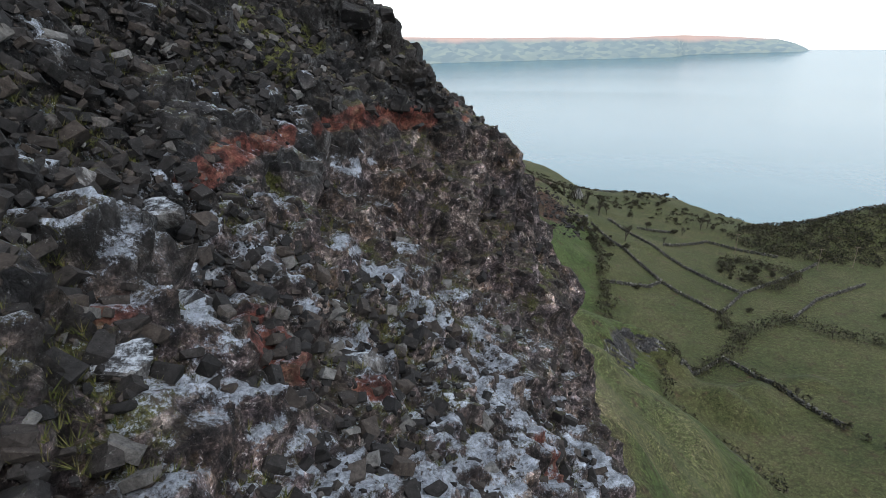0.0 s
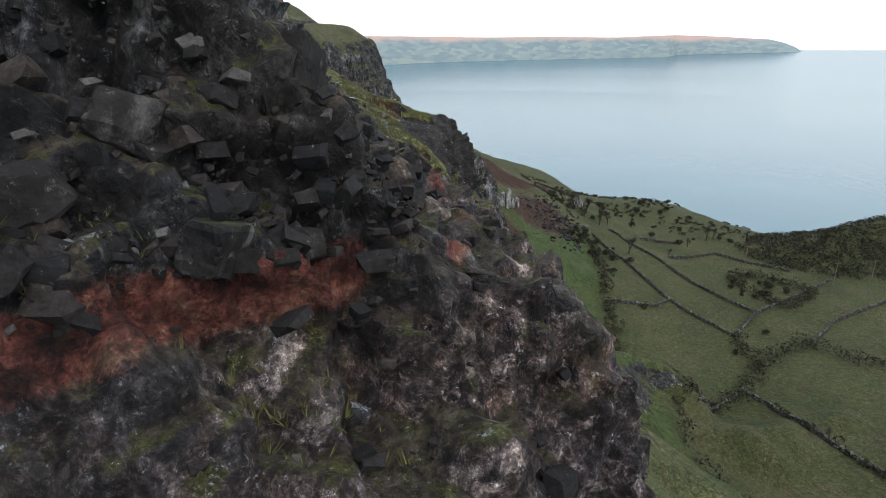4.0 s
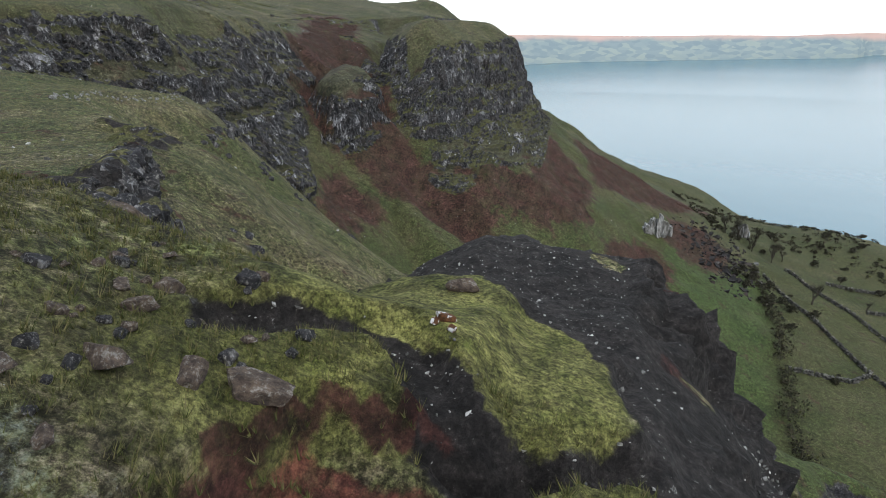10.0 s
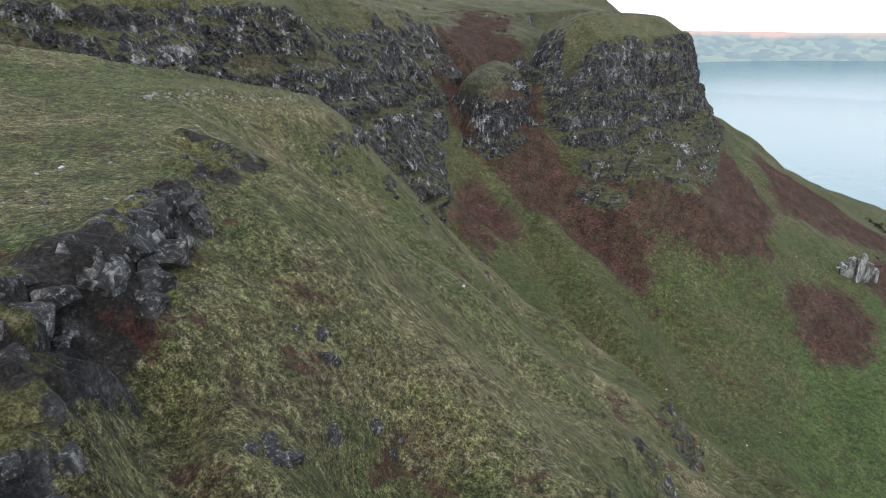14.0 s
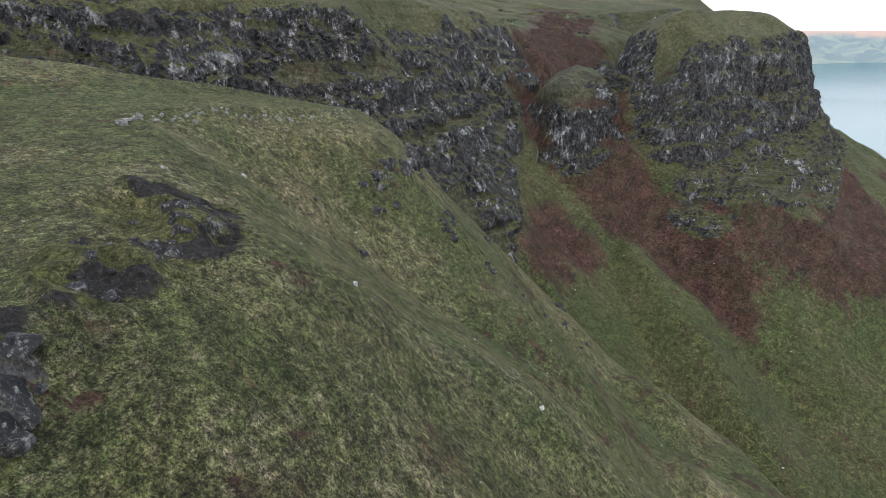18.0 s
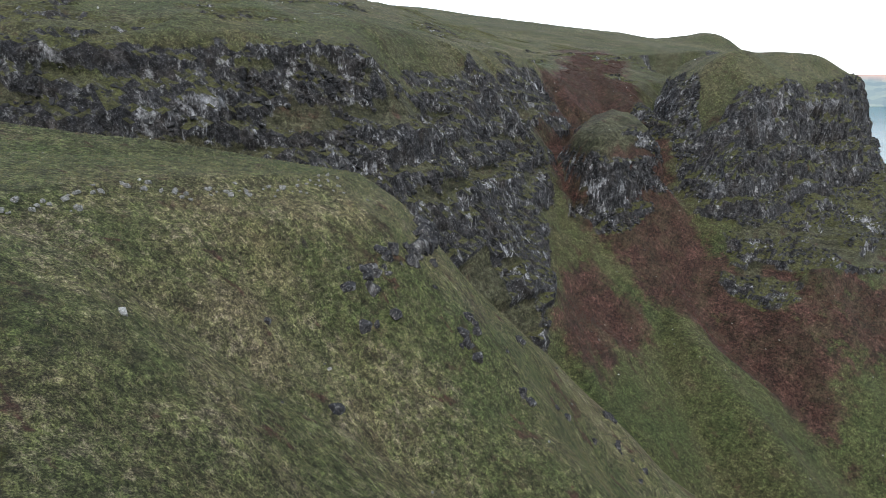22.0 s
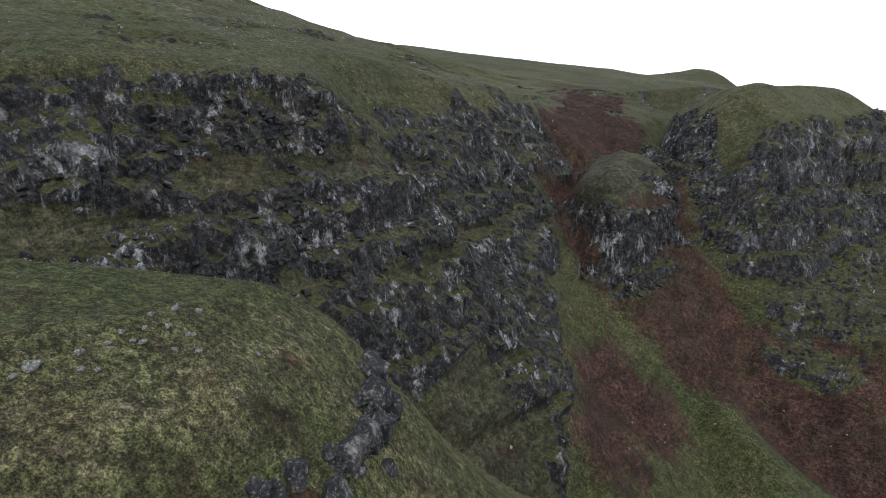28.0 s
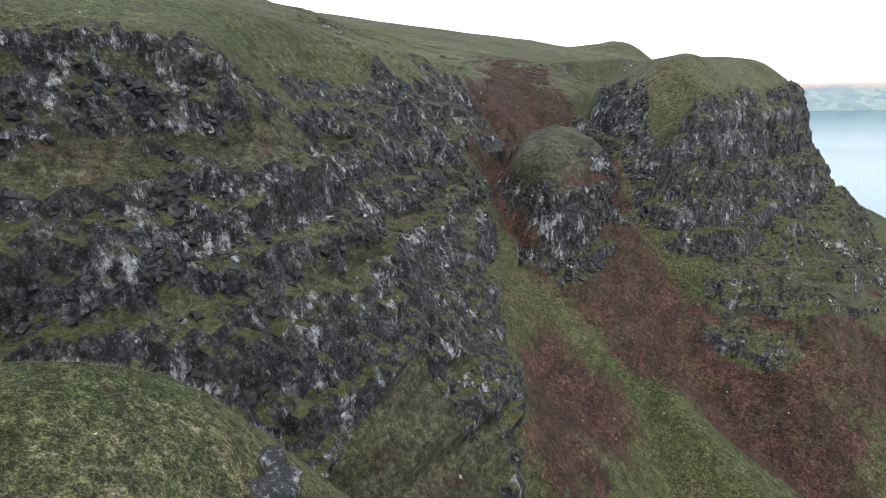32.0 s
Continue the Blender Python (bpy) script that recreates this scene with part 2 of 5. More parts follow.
def land(x, y):
    """Height of the ground."""
    wx = x + 5.0 * fbm(x, y, 22, 3, 3)
    wy = y + 5.0 * fbm(x, y, 22, 3, 13)
    # high rim and terraced cliff
    d = outside(wx, wy, RIM)
    d = d + 2.0 * fbm(x, y, 7, 3, 41) * step(0, 5, d) * (1 - step(40, 60, d))
    top = 4.0 + 0.06 * np.clip(y - 190, 0, 200) + (0.26 + 0.09 * step(300, 230, y) - 0.05 * step(215, 285, y)) * np.minimum(np.maximum(-d, 0), 60) + 0.165 * np.clip(-d - 60, 0, 140) + 1.2 * fbm(x, y, 30, 3, 43) + 11 * np.exp(-(((x + 106) / 20) ** 2 + ((y - 462) / 30) ** 2))
    drop = ledges(-block(d, 0.0, RIM_DROP), x, y, 5.5, 91)
    soft = step(203, 214, y) * step(330, 290, y)
    high = top - drop * (1 - soft) + block(d, 0.0, RIM_SOFT) * soft
    # mound on the far promontory
    d = outside(wx, wy, MOUND)
    top = -6.0 + 5.0 * step(-1.5, 3.5, -d) + 9.0 * step(-2, 14, -d) + 0.6 * fbm(x, y, 15, 3, 47)
    drop = ledges(-block(d + 1.5 * fbm(x, y, 8, 3, 51) * step(0, 4, d), 0.0, MOUND_DROP), x, y, 5.0, 93, 26)
    west = step(-66, -78, x)
    drop = drop * (1 - west) + np.interp(np.maximum(d, 0), (0, 25, 45, 100, 500), (0, 7, 24, 70, 250)) * west
    high = topmost(high, top - drop, 1.2)
    d = outside(wx, wy, RIB)
    high = topmost(high, block(d, -31.5 + 0.14 * (y - 188), ((0, 0), (3, 3), (8, 6), (60, 44), (120, 74), (500, 250))), 3.0)
    # stream courses between them
    gx0, gf = course(x, y, GULLY)
    high = -topmost(-high, -(gf + 1.35 * gx0 + 0.8 * fbm(x, y, 12, 3, 59)), 1.5)
    best, floor = course(x, y, BURN)
    high = -topmost(-high, -(floor + 0.62 * best + 0.6 * np.maximum(0, best - 14) + 1.2 * fbm(x, y, 16, 3, 57)), 2.5)
    d = outside(x + 0.3 * (wx - x), y + 0.3 * (wy - y), KNOB)
    high = topmost(high, block(d, -8.0 + 0.12 * (y - 190) + 2.0 * step(0, 6, -d), ((0, 0), (1.5, 1.6), (4, 6), (5.5, 13), (11, 19), (60, 60), (120, 90), (500, 250))), 1.0)
    # grassy spur
    d = outside(x + 0.35 * (wx - x), y + 0.35 * (wy - y), SPUR)
    d = np.where(d > 0, d * (0.86 + 0.28 * step(-0.6, 0.5, fbm(x, y, 14, 2, 29))) * step(0, 4, d) + d * (1 - step(0, 4, d)), d)
    top = -5.8 + 0.12 * np.maximum(0, -x - 33) + 0.2 * np.maximum(0, -x - 54) - 0.1 * np.maximum(0, y - 85) - 0.006 * np.maximum(0, y - 95) ** 2 + 0.3 * fbm(x, y, 9, 3, 31)
    rocky = step(71, 67, y) * (0.35 + 0.65 * step(-0.25, 0.0, fbm(x, y, 9, 2, 37)))
    fall = block(d, 0.0, SPUR_ROCK) * rocky + block(d, 0.0, SPUR_TURF) * (1 - rocky)
    fall = fall - 0.3 * np.maximum(0, x + 9) * step(128, 96, y)
    land.spur_over = np.minimum(top, 6) + fall - high
    z = topmost(high, np.minimum(top, 6) + fall, 1.5)
    crag = crag_height(x, y)
    crag = crag - 0.4 * step(30.5, 32.5, y) * step(50, 47, y)
    crag = crag - 0.24 * step(0.30, 0.12, course(x, y, LEDGE_PATH)[0] + 0.12 * fbm(x, y, 0.9, 3, 85)) * step(0.3, -0.1, x)
    crag = crag + (0.48 - 0.26 * step(-1.1, -0.6, x) * step(42.6, 43.0, y)) * step(0.07, -0.07, outside(x + 0.35 * fbm(x, y, 1.1, 3, 81), y + 0.35 * fbm(x, y, 1.1, 3, 82), TURF)) * (x > -7)
    crag = crag + 0.34 * step(0.07, -0.07, outside(x + 0.25 * fbm(x, y, 0.9, 3, 83), y + 0.25 * fbm(x, y, 0.9, 3, 84), CAP))
    z = topmost(z, crag, 0.8)
    z = topmost(z, fields(x, y), 5.0)
    d = outside(x + 2 * (wx - x), y + 2 * (wy - y), COAST)
    return z - np.interp(d, (-60, -25, 0, 40, 90, 200), (0, 4, 16, 62, 80, 120))


def lines(*runs):
    out = []
    for a, b, s in runs:
        out += list(np.arange(a, b, s))
    return np.array(out + [runs[-1][1]])


gx = lines((-420, -115, 6), (-115, -60, 0.6), (-60, -16, 0.4), (-16, -8, 0.16), (-8, 4, 0.095), (4, 9, 0.16), (9, 30, 0.6), (30, 270, 2.5), (270, 420, 15))
gy = lines((-120, 0, 4), (0, 5, 0.17), (5, 24, 0.075), (24, 47, 0.125), (47, 56, 0.17), (56, 150, 0.5), (150, 300, 0.9), (300, 700, 6), (700, 900, 20))
X, Y = np.meshgrid(gx, gy)
Z = land(X, Y)
on_spur = step(-0.5, 1.5, land.spur_over) * (Y > 46) * (X > -66) * step(-66, -56, Z)
dzx = np.gradient(Z, axis=1) / np.gradient(gx)[None, :]
dzy = np.gradient(Z, axis=0) / np.gradient(gy)[:, None]
steep = np.hypot(dzx, dzy)




def cells(x, y, z, seed=0):
    """Nearest of scattered points: its random value, and the gap between the nearest two."""
    ix, iy, iz = (np.floor(v).astype(np.int64) for v in (x, y, z))
    d1, d2, val = np.full(x.shape, 9.0), np.full(x.shape, 9.0), np.zeros(x.shape)
    for a in (-1, 0, 1):
        for b in (-1, 0, 1):
            for c in (-1, 0, 1):
                jx, jy, jz = ix + a, iy + b, iz + c
                px = jx + 0.5 + 0.45 * lattice(jx, jy, jz, seed)
                py = jy + 0.5 + 0.45 * lattice(jx, jy, jz, seed + 1)
                pz = jz + 0.5 + 0.45 * lattice(jx, jy, jz, seed + 2)
                d = (x - px) ** 2 + (y - py) ** 2 + (z - pz) ** 2
                near = d < d1
                d2 = np.where(near, d1, np.minimum(d2, d))
                val = np.where(near, lattice(jx, jy, jz, seed + 3), val)
                d1 = np.where(near, d, d1)
    return val, np.sqrt(d2) - np.sqrt(d1)


def inside(x, y, poly, soft):
    return step(soft, -soft, outside(x, y, poly))


n_small, n_mid, n_big = fbm(X, Y, 1.6, 3, 61), fbm(X, Y, 7, 4, 63), fbm(X, Y, 30, 4, 65)
RUBBLE = [(-30, -130), (60, -130), (40, 60), (9, 56), (5.5, 36), (1.8, 31), (-3, 29.5), (-8, 28.5), (-30, 24)]
SCORIA = [(-1.45, 40.3), (-1.1, 40.1), (-0.8, 39.7), (-0.7, 38.6), (-0.5, 37.6), (0.1, 37.6), (0.7, 38), (1.4, 38.7), (2.2, 41), (2.6, 44), (3, 48), (4, 56), (-7, 55), (-5.2, 48), (-1, 47.2), (0.6, 45.6), (0.5, 44.2), (0.1, 43.7), (-0.5, 43.35), (-0.9, 43.1), (-1.5, 42.9), (-1.3, 41.5)]
SCAR = [(-2.0, 40.9), (-1.3, 40.5), (-0.7, 41.2), (-0.6, 42.6), (-1.9, 42.7)]
FACE = [(-78, 106), (-79, 118), (-76.5, 128), (-76.5, 143), (-80, 162), (-83, 178), (-86, 199), (-78, 200), (-62, 160), (-53, 145), (-46, 128), (-56, 114), (-64, 104), (-72, 94), (-84, 90), (-92, 94)]
CRAGGY = [(-60, 224), (-54, 210), (-47, 215), (-38, 223), (-26, 261), (-18, 264), (-10, 257), (-10, 209), (-19, 196), (-26, 191), (-26, 185), (-30, 182), (-37.5, 184.6), (-38, 192), (-42, 197), (-50, 209)]
BRACKEN = [
    [(-56.7, 158), (-55.4, 165), (-50, 164.5), (-45.6, 164), (-42.7, 163), (-45.4, 153), (-45.1, 142), (-48.5, 141)],
    [(-67, 175), (-60, 174), (-52.5, 174.4), (-44.8, 172), (-35.4, 170), (-27, 168), (-17, 168), (-17.5, 182), (-26, 181), (-35, 184), (-41.5, 191), (-48, 193), (-53, 196), (-58, 192)],
    [(-67, 176), (-75, 185), (-84, 201), (-98, 240), (-120, 280), (-112, 305), (-96, 285), (-82, 250), (-66, 232), (-60, 216), (-52, 194), (-57, 178)],
    [(-31.8, 192), (-26, 190.7), (-19, 197), (-17.7, 182), (-26, 181)],
    [(-30, 194), (-19.5, 192), (-13, 198.5), (-11, 239), (7, 223), (4.6, 196.6), (-5.5, 185.7), (-18.4, 180.6), (-23.5, 179), (-32, 186)],
    [(10.5, 196.5), (24, 210), (30, 203), (27, 189), (18.5, 180.5), (13.4, 186)],
    [(35, 245), (47, 247), (53.5, 242), (50, 223), (38.5, 215), (31, 223)],
    [(0, 258), (30, 292), (62, 300), (40, 258), (8, 228)],
]
OUTCROPS = [
    [(-34, 76), (-32.8, 78), (-30.6, 76.8), (-28.4, 74), (-29, 73.3), (-32.6, 74.4)],
    [(-29.6, 73), (-27, 71.6), (-26.4, 70.2), (-28, 70.2)],
    [(-23, 60), (-21.3, 60.7), (-23.2, 64), (-26, 68.2), (-23.9, 66.8), (-21.4, 64), (-19.7, 60.6), (-18.3, 58), (-20.8, 58.4)],
    [(-19, 57.4), (-16.8, 57), (-13.2, 55), (-11.6, 54.4), (-11.8, 53), (-14, 53.6)],
]
VERGE = [(-43.5, 160), (-39.6, 163), (-34.5, 170), (-28, 164.5), (-24, 163), (-35, 119), (-45, 141)]
FROST_A = [(-4.1, 18.8), (-3.2, 19.9), (-2.2, 20.3), (-2.4, 19.8), (-3.0, 19.0), (-3.9, 17.3)]
FROST_B = [(-3.4, 15.5), (-2.4, 15.9), (-1.4, 16.1), (-0.4, 15.5), (0.6, 15.4), (0.0, 13.8), (-1.3, 13.4), (-2.2, 13.7), (-3.0, 13.4)]
HOAR = [(-104, 120), (-92, 128), (-86, 140), (-96, 150), (-112, 140)], [(-104, 200), (-92, 204), (-92, 236), (-104, 250), (-116, 230)]
LUSH = [(14, -130), (56, -130), (50, 118), (45, 150), (63, 222), (40, 235), (16, 190), (10, 150), (30, 120), (20, 60)]
jx, jy = X + 3 * n_mid, Y + 3 * n_mid
near = np.exp(-np.maximum(0, outside(X, Y, [(-16, -20), (9, -20), (9, 56), (-16, 56)])) / 3)
rubble = inside(X + 1.2 * n_small, Y + 1.2 * n_small, RUBBLE, 0.8) * step(-30, -24, Z + 4 * n_mid)
patches = fbm3(X, Y, 4.6 * Z, 14, 4, 95) + 0.5 * fbm3(X, Y, 2.2 * Z, 9, 3, 97)
cliffy = np.maximum(inside(X, Y, CRAGGY, 4), inside(X, Y, FACE, 3))
craggy_zone = np.maximum(cliffy, np.maximum(step(9, 6, outside(X, Y, KNOB)), step(14, 10, outside(X, Y, MOUND)) * (X > -70)))
rock = step(0.95, 1.25, steep + 0.55 * n_mid + 0.25 * n_small)
dip = Z + 0.05 * X + 1.5 * fbm(X, Y, 30, 2, 88)
tier = grain3(X / 15, Y / 15, dip / 2.0, 71) + 0.6 * grain3(X / 6, Y / 6, dip / 0.9, 72)
rock = np.where(cliffy > 0.3, step(-0.14, 0.14, 0.75 * tier + 0.4 * patches + 0.2 * (np.minimum(steep, 2.4) - 1.2) + 0.26 + 0.3 * n_small), rock)
rock = np.where((Y > 126) & (Y < 380) & (X < 80) & (X > -110), rock * step(0.2, 0.5, craggy_zone), rock)
rock = np.where((craggy_zone > 0.4) & (cliffy < 0.3), rock * step(-0.42, -0.2, patches), rock)
mound_d = outside(X, Y, MOUND) + 1.5 * n_mid
rock = rock * step(-4.6, -3.6, mound_d)
rock = np.maximum(rock, step(-4.2, -3.4, mound_d) * step(12, 9, mound_d) * (X > -70) * step(-0.45, -0.2, tier + 0.42))
rock = np.where(outside(X, Y, KNOB) < 10, rock * step(0.7, 1.1, steep) * step(-0.12, 0.05, patches + 0.1 * n_small), rock)
spur_d = outside(X, Y, SPUR)
rock = np.where((X < -9) & (Y > 45) & (Y < 135) & (X > -58) & (spur_d < 60), rock * 0.0, rock)
moor = (X < -68) * (Y > 90) * (Y < 330) * step(-4, 2, Z) * (mound_d > 0)
rock = np.maximum(rock, 0.8 * moor * step(0.16, 0.30, fbm(1.6 * X, 0.5 * Y, 7, 4, 111) + 0.25 * fbm(X, Y, 40, 2, 112)))
outcrop = np.zeros_like(Z)
for poly in OUTCROPS:
    outcrop = np.maximum(outcrop, step(1.3, 0.4, outside(X + 0.8 * n_small, Y + 0.8 * n_small, poly)))
rock = np.maximum(rock, outcrop * step(-0.5, -0.1, n_small + 0.5 * n_mid + 0.5))
rock = rock * (Z > -52 - 20 * (X > 10))
rock = rock * (1 - step(31, 33, Y) * step(49, 47, Y) * step(-3.4, -2.6, X) * step(1.4, 0.7, X))
rock = np.where((X > 7) & (Y < 75) & (Z < -24), 0, rock)
rock = np.maximum(rock, rubble * 0.9)
crag_moss = np.zeros_like(Z)
for px, py, sx, sy in ((-6.1, 20.2, 0.9, 1.1), (-5.2, 22.0, 0.5, 0.9), (-4.8, 15.0, 0.5, 0.5)):
    crag_moss = np.maximum(crag_moss, step(1.15, 0.6, np.hypot((X - px) / sx, (Y - py) / sy) + 1.6 * n_small))
rock = rock * (1 - 0.85 * crag_moss)
scoria = inside(X + 0.9 * n_small, Y + 0.9 * n_small, SCORIA, 0.25)
scoria = scoria * step(-0.36, -0.22, n_small + 0.6 * n_mid + 0.6 * step(48, 42, Y)) * step(-0.05, 0.1, outside(X + 0.25 * n_small, Y + 0.25 * n_small, CAP))
TRACK = [(-47, 101), (-44.9, 96.6), (-43, 94.5), (-41.4, 92.9), (-39.5, 91.6)]
TRACK_GREEN = [(-39.5, 91.6), (-36.5, 89), (-34.5, 87.2), (-32.5, 87.2), (-29, 85.2), (-26, 84.6), (-22.6, 83.8), (-17, 84.5)]


def beside(points):
    best = np.full(X.shape, 1e9)
    for (ax, ay), (bx, by) in zip(points, points[1:]):
        t = np.clip(((X - ax) * (bx - ax) + (Y - ay) * (by - ay)) / ((bx - ax) ** 2 + (by - ay) ** 2), 0, 1)
        best = np.minimum(best, np.hypot(X - ax - t * (bx - ax), Y - ay - t * (by - ay)))
    return best


trod = step(0.42, 0.14, beside(TRACK) + 0.35 * n_small)
scoria = np.maximum(scoria, 0.42 * trod)
scoria = np.maximum(scoria, 0.85 * outcrop * step(-0.06, 0.08, fbm(1.0 * X + 0.5 * Y, 2.2 * (Y - 0.5 * X), 3.2, 4, 121) - 0.05))
scoria = np.maximum(scoria, 0.7 * step(0.34, 0.18, course(X, Y, LEDGE_PATH)[0] + 0.25 * n_small))
scar = inside(X + 0.5 * n_small, Y + 0.5 * n_small, SCAR, 0.15)
scar_wall = step(0.16, 0.05, np.abs(outside(X + 0.4 * n_small, Y + 0.4 * n_small, SCAR))) * np.maximum(step(-1.2, -1.4, X), step(42.2, 42.5, Y)) * step(-0.85, -1.05, X)
lip = step(0.12, 0.04, np.abs(outside(X + 0.35 * fbm(X, Y, 1.1, 3, 81), Y + 0.35 * fbm(X, Y, 1.1, 3, 82), TURF))) * step(0.9, 1.3, steep) * (X > -7) * (1 - step(-1.1, -0.8, X) * step(42.6, 42.9, Y))
red = 0.95 * rubble * step(0.6, 0.12, np.abs(Z + 2.75 + 0.03 * (Y - 23) + 0.6 * n_mid)) * step(-0.55, -0.2, n_small + n_mid) * step(10, 12.5, Y)
for px, py, size in ((-4.3, 6.8, 0.7), (-3.1, 9.0, 0.9), (2.5, 11.6, 0.7), (-1.5, 9.6, 0.5)):
    red = np.maximum(red, 0.9 * rubble * step(1.0, 0.4, np.hypot(X - px, Y - py) / size + 1.2 * n_small))
bracken = np.zeros_like(Z)
for poly in BRACKEN:
    bracken = np.maximum(bracken, inside(X + 2 * n_mid + 1.5 * n_small, Y + 2 * n_mid - 1.5 * n_small, poly, 4.5))
bracken = bracken * (1 - 0.85 * rock) * step(1, 4, outside(X, Y, KNOB) + 2 * n_mid) * (outside(X, Y, MOUND) > 1)
bracken = bracken * (1 - on_spur) * (0.55 + 0.45 * step(-0.3, 0.0, fbm(X + 0.7 * Y, 0.25 * (Y - 0.7 * X), 9, 4, 67) + 0.1))
lush = inside(jx, jy, LUSH, 3) * (1 - rubble)
lush = np.maximum(lush, 0.8 * step(1.6, 0.6, beside(TRACK_GREEN) + 1.2 * n_small))
lush = lush * (1 - 0.6 * on_spur)
lush = np.maximum(lush, 0.22 * inside(jx, jy, VERGE, 4) * (1 - on_spur))
lush = np.maximum(lush, on_spur * (0.22 * step(1, -2, spur_d) * step(82, 95, Y) + 0.2 * step(2, -2, spur_d) * step(96, 102, Y) + 0.36 * step(0.02, 0.2, fbm(X, Y, 6, 3, 101) + 0.6 * fbm(X, Y, 19, 2, 102))))
lush = np.maximum(lush, 0.4 * (spur_d > 3) * (spur_d < 60) * step(0.05, 0.3, n_big + 0.4 * n_mid) * (Y > 50) * (Y < 150))
lush = np.maximum(lush, (0.08 + 0.24 * step(-0.1, 0.3, n_mid + n_big)) * (0.4 + 0.6 * step(-30, 0, X)) * (1 - on_spur) * step(-38, -48, Z) * (1 - 0.7 * bracken) * (X < 30) * (Y > 100) * (Y < 260))
mossy = np.maximum(step(0.15, -0.1, outside(X, Y, TURF)) * step(41.4, 42.6, Y) * step(-3.6, -2.2, X) * step(-0.35, 0.0, n_small + n_mid + 0.25), step(0.2, 0.0, outside(X, Y, CAP)))
mossy = np.maximum(mossy, 0.55 * crag_moss)
mossy = np.maximum(mossy, 0.7 * step(0.1, -0.2, outside(X, Y, TURF)) * (Y < 41) * step(0.0, 0.3, n_small + n_mid))
frost_beds = np.maximum(inside(X + 0.7 * n_small, Y + 0.7 * n_small, FROST_A, 0.3), inside(X + 0.9 * n_small, Y + 0.9 * n_small, FROST_B, 0.5))
frost = np.where(rubble > 0.5, np.maximum(0.85 * frost_beds, step(24, 15, Y) * (0.30 + 0.35 * step(-0.15, 0.2, fbm(X, Y, 2.3, 4, 71)))), 0.5 * near * step(43.5, 40.5, Y) * step(0.9, -0.6, X) * (1 - 0.8 * mossy) * (0.75 + 0.5 * n_mid))
frost = np.maximum(frost, 0.72 * step(1.0, 0.3, np.hypot((X + 1.0) / 0.5, (Y - 40.9) / 1.3)))
for poly in HOAR:
    frost = np.maximum(frost, 0.34 * inside(X + 10 * n_mid, Y + 10 * n_mid, poly, 12))
straw = on_spur * (0.6 + 0.4 * step(-0.3, 0.3, n_mid + n_big))
straw = straw * (0.35 + 0.65 * np.maximum(step(-1, 4, spur_d), step(94, 82, Y))) * (1 - 0.5 * step(95, 101, Y) * step(3, 0, spur_d))
straw = np.maximum(straw, 0.75 * (X < -66) * (Y > 88) * step(-0.2, 0.3, n_mid + n_big) * (1 - rock))
straw = np.maximum(straw, 0.55 * step(-3.5, -5, mound_d) * (X > -90))
straw = np.maximum(straw * (1 - 0.85 * lush), (0.3 + 0.4 * step(33, 35, Y)) * near * step(27, 29, Y))

# rock relief pushed out along the normals
norm = np.stack([-dzx, -dzy, np.ones_like(Z)], -1)
norm /= np.linalg.norm(norm, axis=-1, keepdims=True)
co = np.stack([X, Y, Z], -1)
push = 0.05 * n_small + np.where(near > 0.5, 0.10 * fbm(X, Y, 0.7, 3, 77) * (1 - scar), 0)
far_rock = np.where(((rock > 0.1) | (cliffy > 0.3)) & (near < 0.5))
p = co[far_rock]
val, gap = cells(p[:, 0] / 2.6, p[:, 1] / 2.6, p[:, 2] / 4.2, 5)
val2, gap2 = cells(p[:, 0] / 1.1, p[:, 1] / 1.1, p[:, 2] / 2.2, 15)
strata = grain3(p[:, 0] / 9, p[:, 1] / 9, p[:, 2] / 1.3, 33) + 0.6 * grain3(p[:, 0] / 5, p[:, 1] / 5, p[:, 2] / 0.6, 34)
push[far_rock] += 0.9 * (step(-0.2, 0.2, 0.75 * tier + 0.4 * patches + 0.2) * cliffy)[far_rock] - 0.4 * cliffy[far_rock]
push[far_rock] += rock[far_rock] * (0.4 * val + 0.3 * val2) + np.maximum(rock, 0.7 * cliffy)[far_rock] * (0.4 * strata + 0.9 * fbm3(p[:, 0], p[:, 1], p[:, 2], 9, 3, 3))
near_rock = np.where((np.maximum(rock, scoria * 0.5) > 0.25) & (near >= 0.5))
p = co[near_rock]
val, gap = cells(p[:, 0] / 0.8, p[:, 1] / 0.8, p[:, 2] / 1.3, 25)
val2, gap2 = cells(p[:, 0] / 0.38, p[:, 1] / 0.38, p[:, 2] / 0.38, 35)
val3, gap3 = cells(p[:, 0] / 2.3, p[:, 1] / 2.3, p[:, 2] / 2.0, 45)
push[near_rock] += np.maximum(rock, 0.09 * scoria)[near_rock] * (0.42 * val3 * step(0, 0.2, gap3) + 0.30 * val * step(0, 0.15, gap) + 0.16 * val2 * step(0, 0.15, gap2) + 0.7 * fbm3(p[:, 0], p[:, 1], p[:, 2], 3.5, 3, 7) + 0.34 * fbm3(p[:, 0], p[:, 1], p[:, 2], 0.6, 3, 8) + 0.5 * fbm3(p[:, 0], p[:, 1], 0.3 * p[:, 2], 1.0, 3, 18))
push -= 0.25 * scar
co += norm * push[..., None]


def material(name):
    m = bpy.data.materials.new(name)
    m.use_nodes = True
    return m, m.node_tree.nodes, m.node_tree.links, m.node_tree.nodes["Principled BSDF"]


